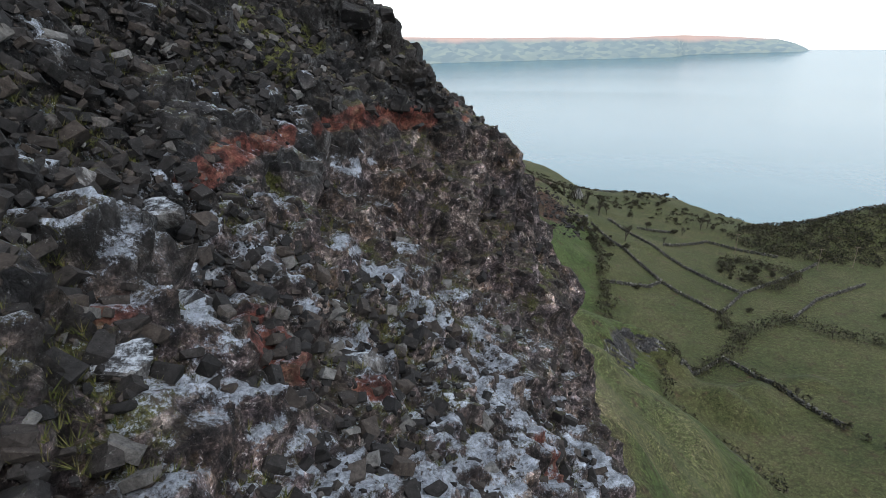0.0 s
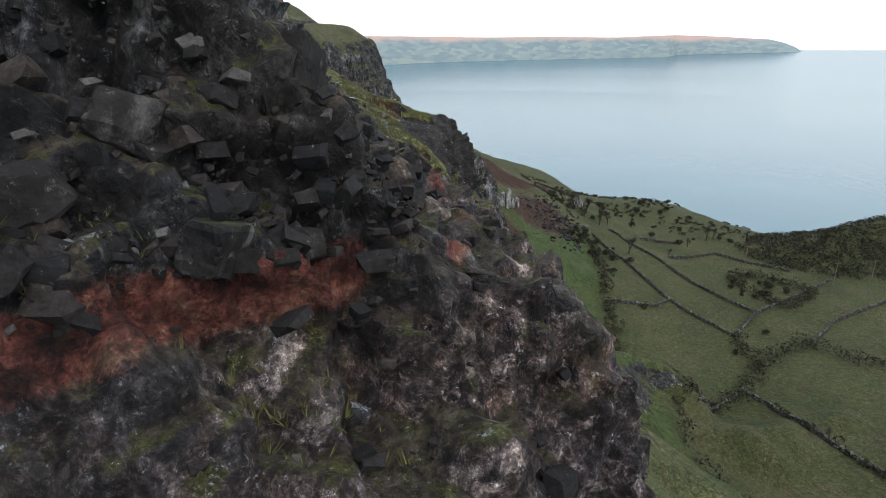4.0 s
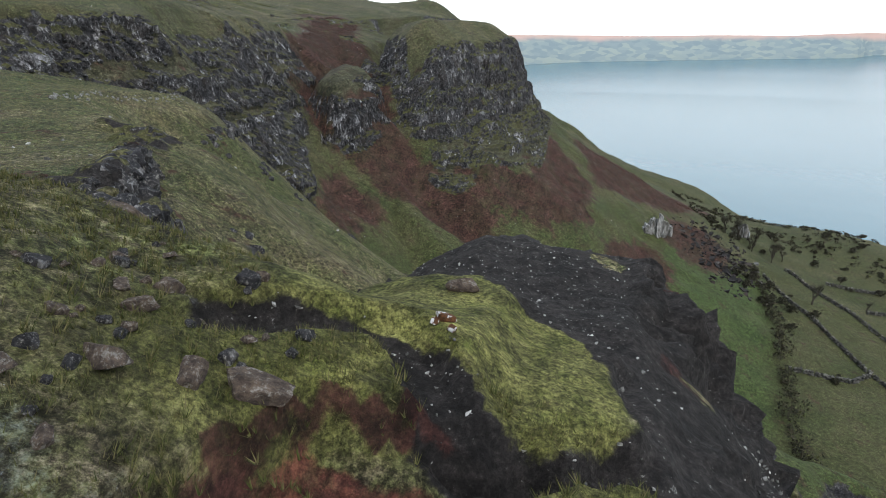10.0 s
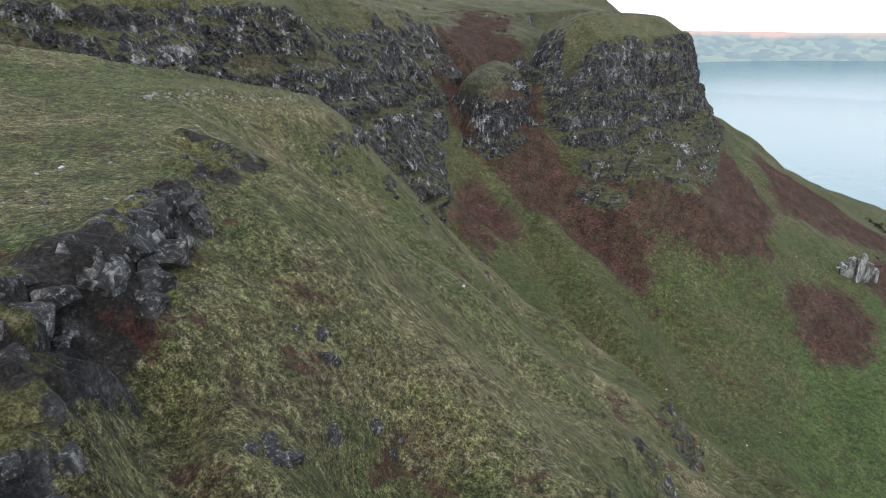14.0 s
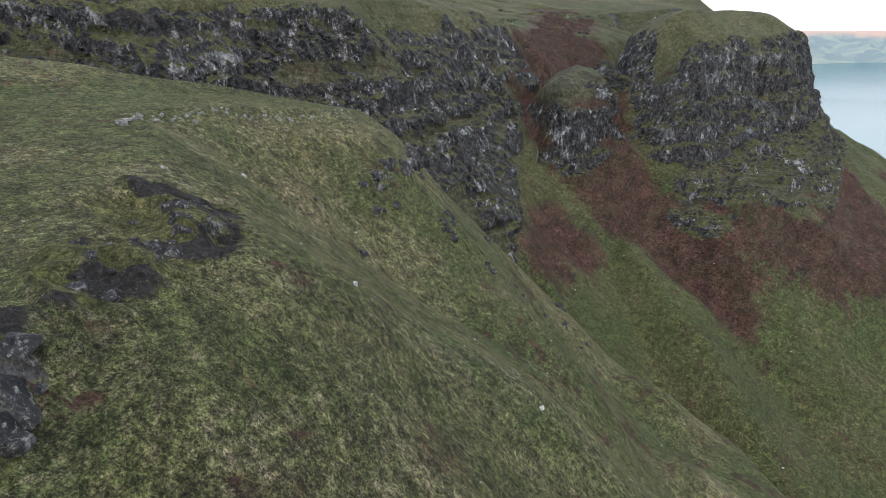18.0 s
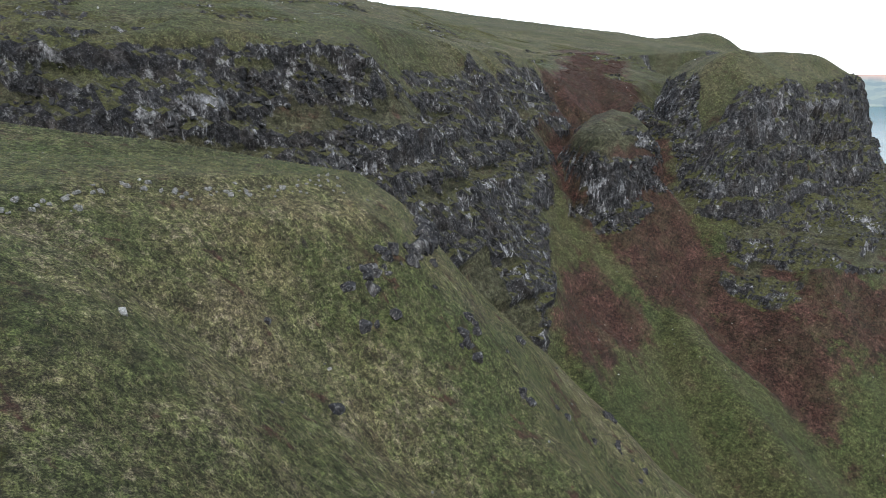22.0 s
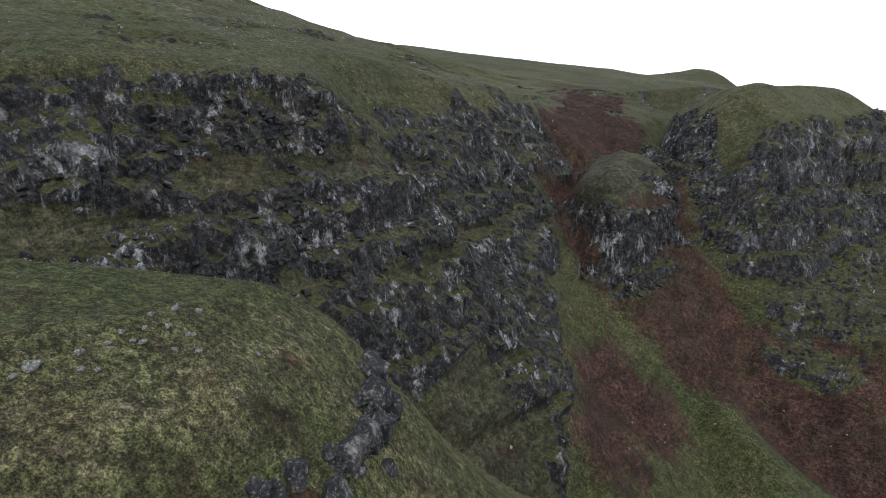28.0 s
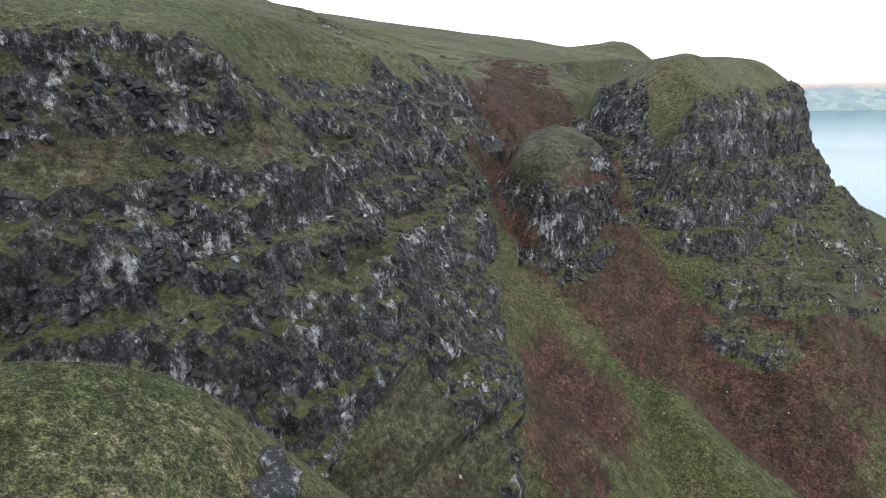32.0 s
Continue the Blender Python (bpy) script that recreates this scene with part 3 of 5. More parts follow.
class Shader:
    """Short hand for building a node material."""

    def __init__(self, name, rough=0.9):
        self.m, self.n, self.l, self.b = material(name)
        self.b.inputs["Roughness"].default_value = rough
        self.b.inputs["Specular IOR Level"].default_value = 0.25
        self.pos = self.n.new("ShaderNodeNewGeometry").outputs["Position"]
        self.obj = self.n.new("ShaderNodeTexCoord").outputs["Object"]

    def put(self, value, socket):
        if hasattr(value, "is_linked"):
            self.l.new(value, socket)
        elif isinstance(value, tuple):
            socket.default_value = (*value, 1) if len(value) == 3 and socket.type == "RGBA" else value
        else:
            socket.default_value = value

    def noise(self, size, detail=4, rough=0.6, at=None, stretch=None, warp=0.0, turn=0.0):
        t = self.n.new("ShaderNodeTexNoise")
        t.inputs["Scale"].default_value = 1.0 / size
        t.inputs["Detail"].default_value = detail
        t.inputs["Roughness"].default_value = rough
        t.inputs["Distortion"].default_value = warp
        src = at or self.pos
        if stretch:
            mp = self.n.new("ShaderNodeMapping")
            mp.inputs["Scale"].default_value = stretch
            mp.inputs["Rotation"].default_value = (0, 0, radians(turn))
            self.l.new(src, mp.inputs[0])
            src = mp.outputs[0]
        self.l.new(src, t.inputs["Vector"])
        return t.outputs["Fac"]

    def cell(self, size, at=None, feature="F1", out="Distance"):
        t = self.n.new("ShaderNodeTexVoronoi")
        t.feature = feature
        t.inputs["Scale"].default_value = 1.0 / size
        self.l.new(at or self.pos, t.inputs["Vector"])
        return t.outputs[out]

    def ramp(self, fac, *stops):
        r = self.n.new("ShaderNodeValToRGB")
        el = r.color_ramp.elements
        while len(el) < len(stops):
            el.new(0.5)
        for e, (p, c) in zip(el, stops):
            e.position, e.color = p, ((*c, 1) if isinstance(c, tuple) else (c, c, c, 1))
        self.l.new(fac, r.inputs[0])
        return r.outputs[0]

    def span(self, v, lo, hi, top=1.0):
        """0 at lo, top at hi, held between."""
        r = self.n.new("ShaderNodeMapRange")
        r.interpolation_type = "SMOOTHSTEP"
        for k, x in (("From Min", lo), ("From Max", hi), ("To Min", 0.0), ("To Max", top)):
            r.inputs[k].default_value = x
        self.l.new(v, r.inputs["Value"])
        return r.outputs["Result"]

    def mix(self, fac, a, b, kind="MIX"):
        x = self.n.new("ShaderNodeMix")
        x.data_type, x.blend_type = "RGBA", kind
        self.put(fac, x.inputs[0])
        self.put(a, x.inputs[6])
        self.put(b, x.inputs[7])
        return x.outputs[2]

    def sum(self, a, b, kind="ADD"):
        x = self.n.new("ShaderNodeMath")
        x.operation = kind
        self.put(a, x.inputs[0])
        self.put(b, x.inputs[1])
        return x.outputs[0]

    def mask(self, name):
        a = self.n.new("ShaderNodeAttribute")
        a.attribute_name = name
        s = self.n.new("ShaderNodeSeparateColor")
        self.l.new(a.outputs["Color"], s.inputs[0])
        return s.outputs

    def rand(self):
        return self.n.new("ShaderNodeObjectInfo").outputs["Random"]

    def island(self):
        return self.n.new("ShaderNodeNewGeometry").outputs["Random Per Island"]

    def bump(self, height, strength=0.5, far=0.1):
        b = self.n.new("ShaderNodeBump")
        b.inputs["Strength"].default_value = strength
        b.inputs["Distance"].default_value = far
        self.l.new(height, b.inputs["Height"])
        self.l.new(b.outputs[0], self.b.inputs["Normal"])

    def colour(self, c):
        self.put(c, self.b.inputs["Base Color"])
        return self


def plain(name, rgb, rough=0.9):
    s = Shader(name, rough)
    v = s.noise(0.4, 4)
    return s.colour(s.mix(s.ramp(v, (0.3, 0.0), (0.7, 1.0)), tuple(c * 0.7 for c in rgb), tuple(min(1, c * 1.25) for c in rgb))).m


def basalt_colour(s, at=None):
    """Dark basalt with brown weathering, pale lichen specks and washed streaks."""
    base = s.ramp(s.noise(0.9, 9, 0.75, at), (0.36, (0.008, 0.008, 0.010)), (0.52, (0.028, 0.028, 0.031)), (0.68, (0.085, 0.083, 0.086)))
    brown = s.mix(s.ramp(s.noise(3.5, 5, 0.65, at), (0.48, 0.0), (0.68, 0.5)), base, (0.050, 0.040, 0.032))
    specks = s.mix(s.ramp(s.noise(0.16, 6, 0.85, at), (0.58, 0.0), (0.66, 0.8)), brown, (0.32, 0.33, 0.345))
    pale = s.ramp(s.noise(2.4, 9, 0.8, at, stretch=(1, 1, 0.45)), (0.56, 0.0), (0.63, 0.75))
    return s.mix(pale, specks, (0.29, 0.29, 0.295))


def grass_colour(s, straw):
    """Matted hill grass: green below, dead straw blades lying over it in tussocks."""
    c = s.ramp(s.noise(11, 7, 0.68), (0.36, (0.042, 0.056, 0.017)), (0.50, (0.066, 0.072, 0.024)), (0.66, (0.098, 0.092, 0.040)))
    c = s.mix(s.ramp(s.noise(2.6, 8, 0.78), (0.42, 0.0), (0.60, 0.5)), c, (0.054, 0.076, 0.021))
    fell = s.noise(0.42, 9, 0.86, warp=0.2)
    tan = s.span(s.sum(fell, s.sum(straw, 0.10, "MULTIPLY")), 0.53, 0.69, 0.62)
    c = s.mix(tan, c, s.ramp(s.noise(3, 6, 0.75), (0.4, (0.118, 0.100, 0.050)), (0.6, (0.180, 0.155, 0.100))))
    c = s.mix(1.0, c, s.ramp(s.noise(1.0, 8, 0.8), (0.40, 0.66), (0.58, 1.25)), "MULTIPLY")
    fine = s.noise(0.24, 7, 0.85)
    c = s.mix(1.0, c, s.ramp(fine, (0.42, 0.40), (0.58, 1.60)), "MULTIPLY")
    return s.mix(1.0, c, s.ramp(s.noise(0.07, 5, 0.85), (0.41, 0.42), (0.59, 1.55)), "MULTIPLY"), fine


g = Shader("ground", 0.93)
m1, m2, m3 = g.mask("cover_a"), g.mask("cover_b"), g.mask("cover_c")
grass, blades = grass_colour(g, m3["Blue"])
up_pos = g.n.new("ShaderNodeSeparateXYZ")
g.l.new(g.pos, up_pos.inputs[0])
lush_c = g.mix(0.66, grass, g.mix(1.0, g.ramp(g.noise(5, 9, 0.78), (0.38, (0.018, 0.038, 0.009)), (0.62, (0.048, 0.079, 0.022))), g.ramp(g.noise(0.5, 8, 0.85), (0.42, 0.45), (0.58, 1.5)), "MULTIPLY"))
grass = g.mix(1.0, grass, g.mix(m3["Blue"], (0.85, 0.80, 0.94), (1.27, 1.17, 1.40)), "MULTIPLY")
turf = g.n.new("ShaderNodeAttribute")
turf.attribute_name = "mossy"
moss_turf = g.mix(1.0, g.ramp(g.noise(0.5, 8, 0.8), (0.40, (0.070, 0.080, 0.018)), (0.60, (0.182, 0.178, 0.060))), g.ramp(g.noise(0.05, 5, 0.85), (0.41, 0.4), (0.59, 1.6)), "MULTIPLY")
grass = g.mix(turf.outputs["Fac"], grass, moss_turf)
ledge = g.mix(g.noise(3.0, 8, 0.75), (0.012, 0.013, 0.010), (0.078, 0.073, 0.046))
ledge = g.mix(1.0, ledge, g.ramp(g.noise(0.7, 9, 0.85), (0.42, 0.25), (0.58, 1.8)), "MULTIPLY")
ledge = g.mix(1.0, ledge, g.ramp(g.noise(1.6, 7, 0.7, stretch=(0.10, 0.10, 1.0)), (0.42, 0.5), (0.56, 1.35)), "MULTIPLY")
grass = g.mix(g.sum(m3["Green"], 0.78, "MULTIPLY"), grass, ledge)
meadow = g.mix(0.5, grass, g.ramp(g.noise(45, 5, 0.6), (0.4, (0.033, 0.042, 0.013)), (0.6, (0.059, 0.064, 0.024))))
grass = g.mix(g.span(up_pos.outputs["Z"], -62, -74, 0.85), grass, meadow)
c = g.mix(m2["Red"], grass, lush_c)
brk = g.ramp(g.noise(0.5, 9, 0.88), (0.40, (0.008, 0.005, 0.006)), (0.5, (0.048, 0.022, 0.018)), (0.60, (0.118, 0.060, 0.046)))
brk = g.mix(g.ramp(g.noise(6, 6, 0.7), (0.42, 0.0), (0.60, 0.8)), brk, g.ramp(g.noise(0.4, 8, 0.85), (0.40, (0.012, 0.009, 0.006)), (0.60, (0.078, 0.058, 0.034))))
brk = g.mix(1.0, brk, g.ramp(g.noise(2.2, 9, 0.82, stretch=(1.0, 0.5, 0.6)), (0.40, 0.45), (0.60, 1.5)), "MULTIPLY")
brk_fac = g.span(g.sum(m1["Green"], g.sum(g.noise(4.5, 10, 0.8), 2.6, "MULTIPLY")), 1.38, 1.78, 0.95)
c = g.mix(brk_fac, c, brk)
geo = g.n.new("ShaderNodeNewGeometry")
up = g.n.new("ShaderNodeSeparateXYZ")
g.l.new(geo.outputs["Normal"], up.inputs[0])
in_rubble = g.sum(1.0, m2["Blue"], "SUBTRACT")
rock_c = basalt_colour(g)
# lichened strata of the tall cliff
cluster = g.span(g.sum(g.noise(7, 4, 0.6, stretch=(1, 1, 1.5)), g.noise(0.9, 8, 0.8, stretch=(1, 1, 0.3))), 1.085, 1.19, 0.85)
joints = g.ramp(g.noise(0.7, 8, 0.8, stretch=(1.0, 1.0, 0.3)), (0.40, 0.35), (0.60, 1.45))
cliff_c = g.mix(1.0, g.mix(cluster, rock_c, (0.31, 0.315, 0.335)), joints, "MULTIPLY")
rock_c = g.mix(m3["Green"], rock_c, cliff_c)
# brown and violet lower face of the near crag
low = g.span(g.sum(g.sum(up_pos.outputs["Z"], 0.1, "MULTIPLY"), g.sum(g.noise(2.5, 4), 0.5, "MULTIPLY")), 0.02, -0.16)
brownrock = g.ramp(g.noise(0.5, 9, 0.82), (0.38, (0.008, 0.007, 0.008)), (0.47, (0.036, 0.029, 0.030)), (0.54, (0.092, 0.072, 0.066)), (0.61, (0.190, 0.150, 0.125)), (0.70, (0.32, 0.30, 0.29)))
brownrock = g.mix(g.ramp(g.noise(1.7, 7, 0.75), (0.52, 0.0), (0.62, 0.6)), brownrock, g.ramp(g.noise(0.3, 7, 0.8), (0.42, (0.040, 0.026, 0.014)), (0.58, (0.190, 0.120, 0.060))))
brownrock = g.mix(g.ramp(g.noise(1.2, 8, 0.8), (0.56, 0.0), (0.64, 0.7)), brownrock, (0.052, 0.058, 0.022))
violet = g.mix(g.ramp(g.noise(2.6, 6, 0.7), (0.45, 0.0), (0.6, 0.6)), brownrock, g.ramp(g.noise(0.5, 8, 0.8), (0.39, (0.026, 0.021, 0.026)), (0.61, (0.150, 0.136, 0.146))))
wob = g.n.new("ShaderNodeVectorMath")
wob.operation = "MULTIPLY_ADD"
wn3 = g.n.new("ShaderNodeTexNoise")
wn3.inputs["Scale"].default_value, wn3.inputs["Detail"].default_value = 1.3, 6
g.l.new(g.pos, wn3.inputs["Vector"])
g.l.new(wn3.outputs["Color"], wob.inputs[0])
wob.inputs[1].default_value = (0.9, 0.9, 0.9)
g.l.new(g.pos, wob.inputs[2])
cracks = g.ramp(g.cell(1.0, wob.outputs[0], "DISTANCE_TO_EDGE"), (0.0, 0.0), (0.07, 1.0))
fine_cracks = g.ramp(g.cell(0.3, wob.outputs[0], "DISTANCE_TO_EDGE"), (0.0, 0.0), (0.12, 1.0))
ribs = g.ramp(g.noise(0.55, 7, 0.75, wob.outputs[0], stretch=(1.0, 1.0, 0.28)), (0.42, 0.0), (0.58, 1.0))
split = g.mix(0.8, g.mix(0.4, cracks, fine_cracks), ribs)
violet = g.mix(g.ramp(g.noise(1.6, 9, 0.8, warp=0.4), (0.54, 0.0), (0.60, 0.75)), violet, (0.27, 0.235, 0.205))
violet = g.mix(g.ramp(g.noise(0.14, 6, 0.85), (0.58, 0.0), (0.64, 0.8)), violet, (0.36, 0.35, 0.34))
facet = g.n.new("ShaderNodeSeparateColor")
g.l.new(g.cell(0.6, wob.outputs[0], out="Color"), facet.inputs[0])
small_facet = g.n.new("ShaderNodeSeparateColor")
g.l.new(g.cell(0.2, wob.outputs[0], out="Color"), small_facet.inputs[0])
violet = g.mix(1.0, violet, (1.6, 1.54, 1.6), "MULTIPLY")
violet = g.mix(1.0, violet, g.ramp(facet.outputs[0], (0.0, 0.45), (1.0, 1.4)), "MULTIPLY")
violet = g.mix(1.0, violet, g.ramp(small_facet.outputs[0], (0.0, 0.5), (1.0, 1.45)), "MULTIPLY")
violet = g.mix(1.0, violet, g.ramp(g.noise(0.4, 8, 0.84), (0.42, 0.45), (0.58, 1.55)), "MULTIPLY")
violet = g.mix(1.0, violet, g.ramp(g.noise(0.09, 6, 0.85), (0.42, 0.60), (0.58, 1.35)), "MULTIPLY")
rock_c = g.mix(g.sum(low, in_rubble, "MULTIPLY"), rock_c, violet)
# near-black mixed into cracks and rib hollows: their shade painted in, with dark soil
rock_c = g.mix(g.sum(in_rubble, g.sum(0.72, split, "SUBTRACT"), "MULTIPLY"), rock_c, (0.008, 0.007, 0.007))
moss = g.span(g.sum(g.sum(up.outputs["Z"], g.sum(m2["Blue"], 0.02, "MULTIPLY")), g.noise(1.3, 8, 0.8)), 1.14, 1.32)
moss_c = g.mix(0.5, grass, g.ramp(g.noise(0.5, 6), (0.3, (0.028, 0.032, 0.009)), (0.7, (0.088, 0.084, 0.022))))
soil = g.ramp(g.noise(0.35, 8, 0.8), (0.38, (0.022, 0.018, 0.016)), (0.62, (0.130, 0.105, 0.088)))
soil = g.mix(g.ramp(g.noise(0.9, 8, 0.8), (0.48, 0.0), (0.58, 1.0)), soil, moss_c)
crag_c = g.mix(moss, rock_c, g.mix(m2["Blue"], soil, moss_c))
rock_fac = g.span(g.sum(m1["Red"], g.sum(g.noise(1.4, 8, 0.8), 1.8, "MULTIPLY")), 1.26, 1.46)
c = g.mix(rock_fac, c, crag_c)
redc = g.ramp(g.noise(0.8, 9, 0.75), (0.34, (0.020, 0.010, 0.010)), (0.43, (0.084, 0.028, 0.023)), (0.51, (0.190, 0.060, 0.047)), (0.57, (0.25, 0.112, 0.080)), (0.65, (0.30, 0.21, 0.135)))
red_fac = g.span(g.sum(m1["Blue"], g.sum(g.noise(0.9, 8, 0.78), 1.8, "MULTIPLY")), 1.38, 1.75, 0.85)
redc = g.mix(1.0, redc, g.ramp(small_facet.outputs[1], (0.0, 0.6), (1.0, 1.35)), "MULTIPLY")
c = g.mix(red_fac, c, redc)
scor = g.ramp(g.noise(0.12, 7, 0.85), (0.38, (0.012, 0.010, 0.010)), (0.52, (0.026, 0.023, 0.022)), (0.62, (0.046, 0.041, 0.038)), (0.665, (0.30, 0.30, 0.29)))
scor_fac = g.span(g.sum(m3["Red"], g.noise(0.6, 8, 0.8)), 0.85, 1.05)
c = g.mix(scor_fac, c, scor)
bare_a = g.n.new("ShaderNodeAttribute")
bare_a.attribute_name = "bare"
peat = g.ramp(g.noise(0.3, 8, 0.8), (0.38, (0.012, 0.006, 0.006)), (0.62, (0.090, 0.036, 0.030)))
c = g.mix(g.span(g.sum(bare_a.outputs["Fac"], g.sum(g.noise(0.5, 8, 0.8), 1.4, "MULTIPLY")), 1.25, 1.55, 0.9), c, peat)
ice = g.sum(g.sum(m2["Green"], 0.8, "MULTIPLY"), g.sum(g.sum(g.noise(0.08, 5, 0.85), 1.7, "MULTIPLY"), g.noise(0.45, 7, 0.82)))
rime = g.sum(g.sum(m2["Green"], g.noise(0.8, 8, 0.78, stretch=(1.0, 0.4, 0.5), turn=28)), g.sum(g.noise(0.07, 5, 0.85), 0.5, "MULTIPLY"))
on_turf = g.sum(m2["Blue"], g.sum(1.0, m3["Red"], "SUBTRACT"), "MULTIPLY")
c = g.mix(g.sum(g.span(rime, 1.05, 1.28, 0.5), on_turf, "MULTIPLY"), c, (0.27, 0.33, 0.33))
ice = g.sum(ice, g.sum(in_rubble, g.sum(g.sum(up.outputs["Z"], 0.62, "SUBTRACT"), 0.8, "MULTIPLY"), "MULTIPLY"))
c = g.mix(g.span(ice, 1.80, 2.08, 0.85), c, (0.44, 0.49, 0.58))
grain = g.mix(1.0, g.ramp(g.noise(0.9, 8, 0.86), (0.42, 0.62), (0.58, 1.32)), g.ramp(g.noise(0.28, 6, 0.86), (0.42, 0.58), (0.58, 1.36)), "MULTIPLY")
g.colour(g.mix(1.0, c, grain, "MULTIPLY"))
g.l.new(g.sum(0.93, g.sum(in_rubble, 0.33, "MULTIPLY"), "SUBTRACT"), g.b.inputs["Roughness"])
lumps = g.sum(g.sum(g.cell(0.42), 0.9, "MULTIPLY"), g.sum(g.cell(1.1), 1.4, "MULTIPLY"))
relief = g.sum(g.sum(blades, g.noise(0.5, 8, 0.75)), g.sum(lumps, g.sum(0.35, in_rubble), "MULTIPLY"))
relief = g.sum(relief, g.sum(split, g.sum(in_rubble, 2.2, "MULTIPLY"), "MULTIPLY"))
g.bump(relief, 0.8, 0.16)
m_ground = g.m

me = bpy.data.meshes.new("ground")
nx, ny = len(gx), len(gy)
me.vertices.add(nx * ny)
me.vertices.foreach_set("co", co.ravel())
q = (np.arange(ny - 1)[:, None] * nx + np.arange(nx - 1)[None, :]).ravel()
quads = np.stack([q, q + 1, q + nx + 1, q + nx], -1)
me.loops.add(4 * len(q))
me.loops.foreach_set("vertex_index", quads.ravel())
me.polygons.add(len(q))
me.polygons.foreach_set("loop_start", np.arange(len(q)) * 4)
me.update(calc_edges=True)
me.polygons.foreach_set("use_smooth", ((rubble < 0.5) & ((rock < 0.4) | (near > 0.5)) | ((Y < 92) & (X > -48)))[:-1, :-1].ravel())
for name, chans in (("cover_a", (rock, bracken, np.maximum(red, 0.85 * scar_wall))), ("cover_b", (lush, frost, 1 - rubble)), ("cover_c", (scoria * (1 - scar_wall) * (1 - 0.8 * scar), np.maximum(np.where((mound_d < 16) & (X > -75), 0.4, 1.0) * np.maximum(cliffy, craggy_zone), 0.75 * (X < -55) * (Y > 90) * step(-12, -4, Z) * np.clip(0.6 + n_mid, 0, 1)), straw))):
    at = me.attributes.new(name, "FLOAT_COLOR", "POINT")
    at.data.foreach_set("color", np.stack([*chans, np.ones_like(Z)], -1).ravel())
bare = np.maximum(np.maximum(lip, np.maximum(0.35 * scar_wall, 0.9 * scar)), 0.75 * on_spur * step(0.27, 0.36, fbm(X, Y, 1.5, 3, 99) + 0.3 * fbm(X, Y, 22, 2, 98)))
me.attributes.new("bare", "FLOAT", "POINT").data.foreach_set("value", bare.ravel())
me.attributes.new("mossy", "FLOAT", "POINT").data.foreach_set("value", mossy.ravel())
me.materials.append(m_ground)
ground = tagged(new("ground", me), "hillside of grass, bracken and basalt crags above fields", "ground", kind="structure")

# ---- sea ----
w = Shader("sea", 0.2)
w.b.inputs["Specular IOR Level"].default_value = 0.4
w.colour(w.ramp(w.noise(240, 3), (0.3, (0.070, 0.160, 0.205)), (0.7, (0.095, 0.190, 0.235))))
w.bump(w.sum(w.noise(9, 5, 0.6, stretch=(1, 0.45, 1)), w.noise(45, 3, stretch=(1, 0.35, 1))), 0.2, 1.2)
m_sea = w.m
bm = bmesh.new()
rings = [(0, 0), (600, 0), (1200, 0), (2000, 4), (2800, 22), (3400, 44), (4000, 70), (4500, 94), (4850, 114)]
prev = None
for r, h in rings[1:]:
    ring = [bm.verts.new((r * math.cos(a * math.tau / 96), r * math.sin(a * math.tau / 96), SEA_Z + h)) for a in range(96)]
    if prev:
        for a in range(96):
            bm.faces.new((prev[a], ring[a], ring[(a + 1) % 96], prev[(a + 1) % 96]))
    else:
        bm.faces.new(ring)
    prev = ring
me = bpy.data.meshes.new("water")
bm.to_mesh(me)
me.materials.append(m_sea)
tagged(new("water", me), "calm pale blue-grey sea below the cliffs", "sea", kind="structure")


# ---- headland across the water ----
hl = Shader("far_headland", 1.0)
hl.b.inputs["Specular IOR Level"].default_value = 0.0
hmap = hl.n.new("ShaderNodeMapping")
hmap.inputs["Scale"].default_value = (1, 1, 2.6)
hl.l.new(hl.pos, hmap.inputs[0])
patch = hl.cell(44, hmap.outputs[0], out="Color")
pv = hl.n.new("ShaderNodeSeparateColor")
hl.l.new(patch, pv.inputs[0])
# headland colours kept pale and bluish: distance haze painted into them
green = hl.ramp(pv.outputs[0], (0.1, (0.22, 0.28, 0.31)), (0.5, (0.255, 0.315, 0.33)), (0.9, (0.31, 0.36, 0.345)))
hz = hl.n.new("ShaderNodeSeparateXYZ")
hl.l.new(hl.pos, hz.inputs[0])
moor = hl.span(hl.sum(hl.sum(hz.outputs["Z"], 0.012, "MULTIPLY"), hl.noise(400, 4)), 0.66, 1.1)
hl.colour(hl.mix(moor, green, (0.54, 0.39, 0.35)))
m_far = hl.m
bm = bmesh.new()
azs = np.linspace(-60, 31.9, 150)
shore_r = np.interp(azs, (-60, -20, -6, -1, 21.5, 22.5, 31.9), (3000, 3150, 3330, 3560, 4080, 4330, 4640))
crest = np.interp(azs, (-60, -3, 5, 12, 17, 22, 26, 29.5, 31, 31.9), (1.0, 0.86, 0.70, 0.76, 0.68, 0.82, 0.66, 0.42, 0.0, -0.52))
sea_z = np.interp(shore_r, (2000, 2800, 3400, 4000, 4500, 4850), (-146, -128, -106, -80, -56, -36))
cols = []
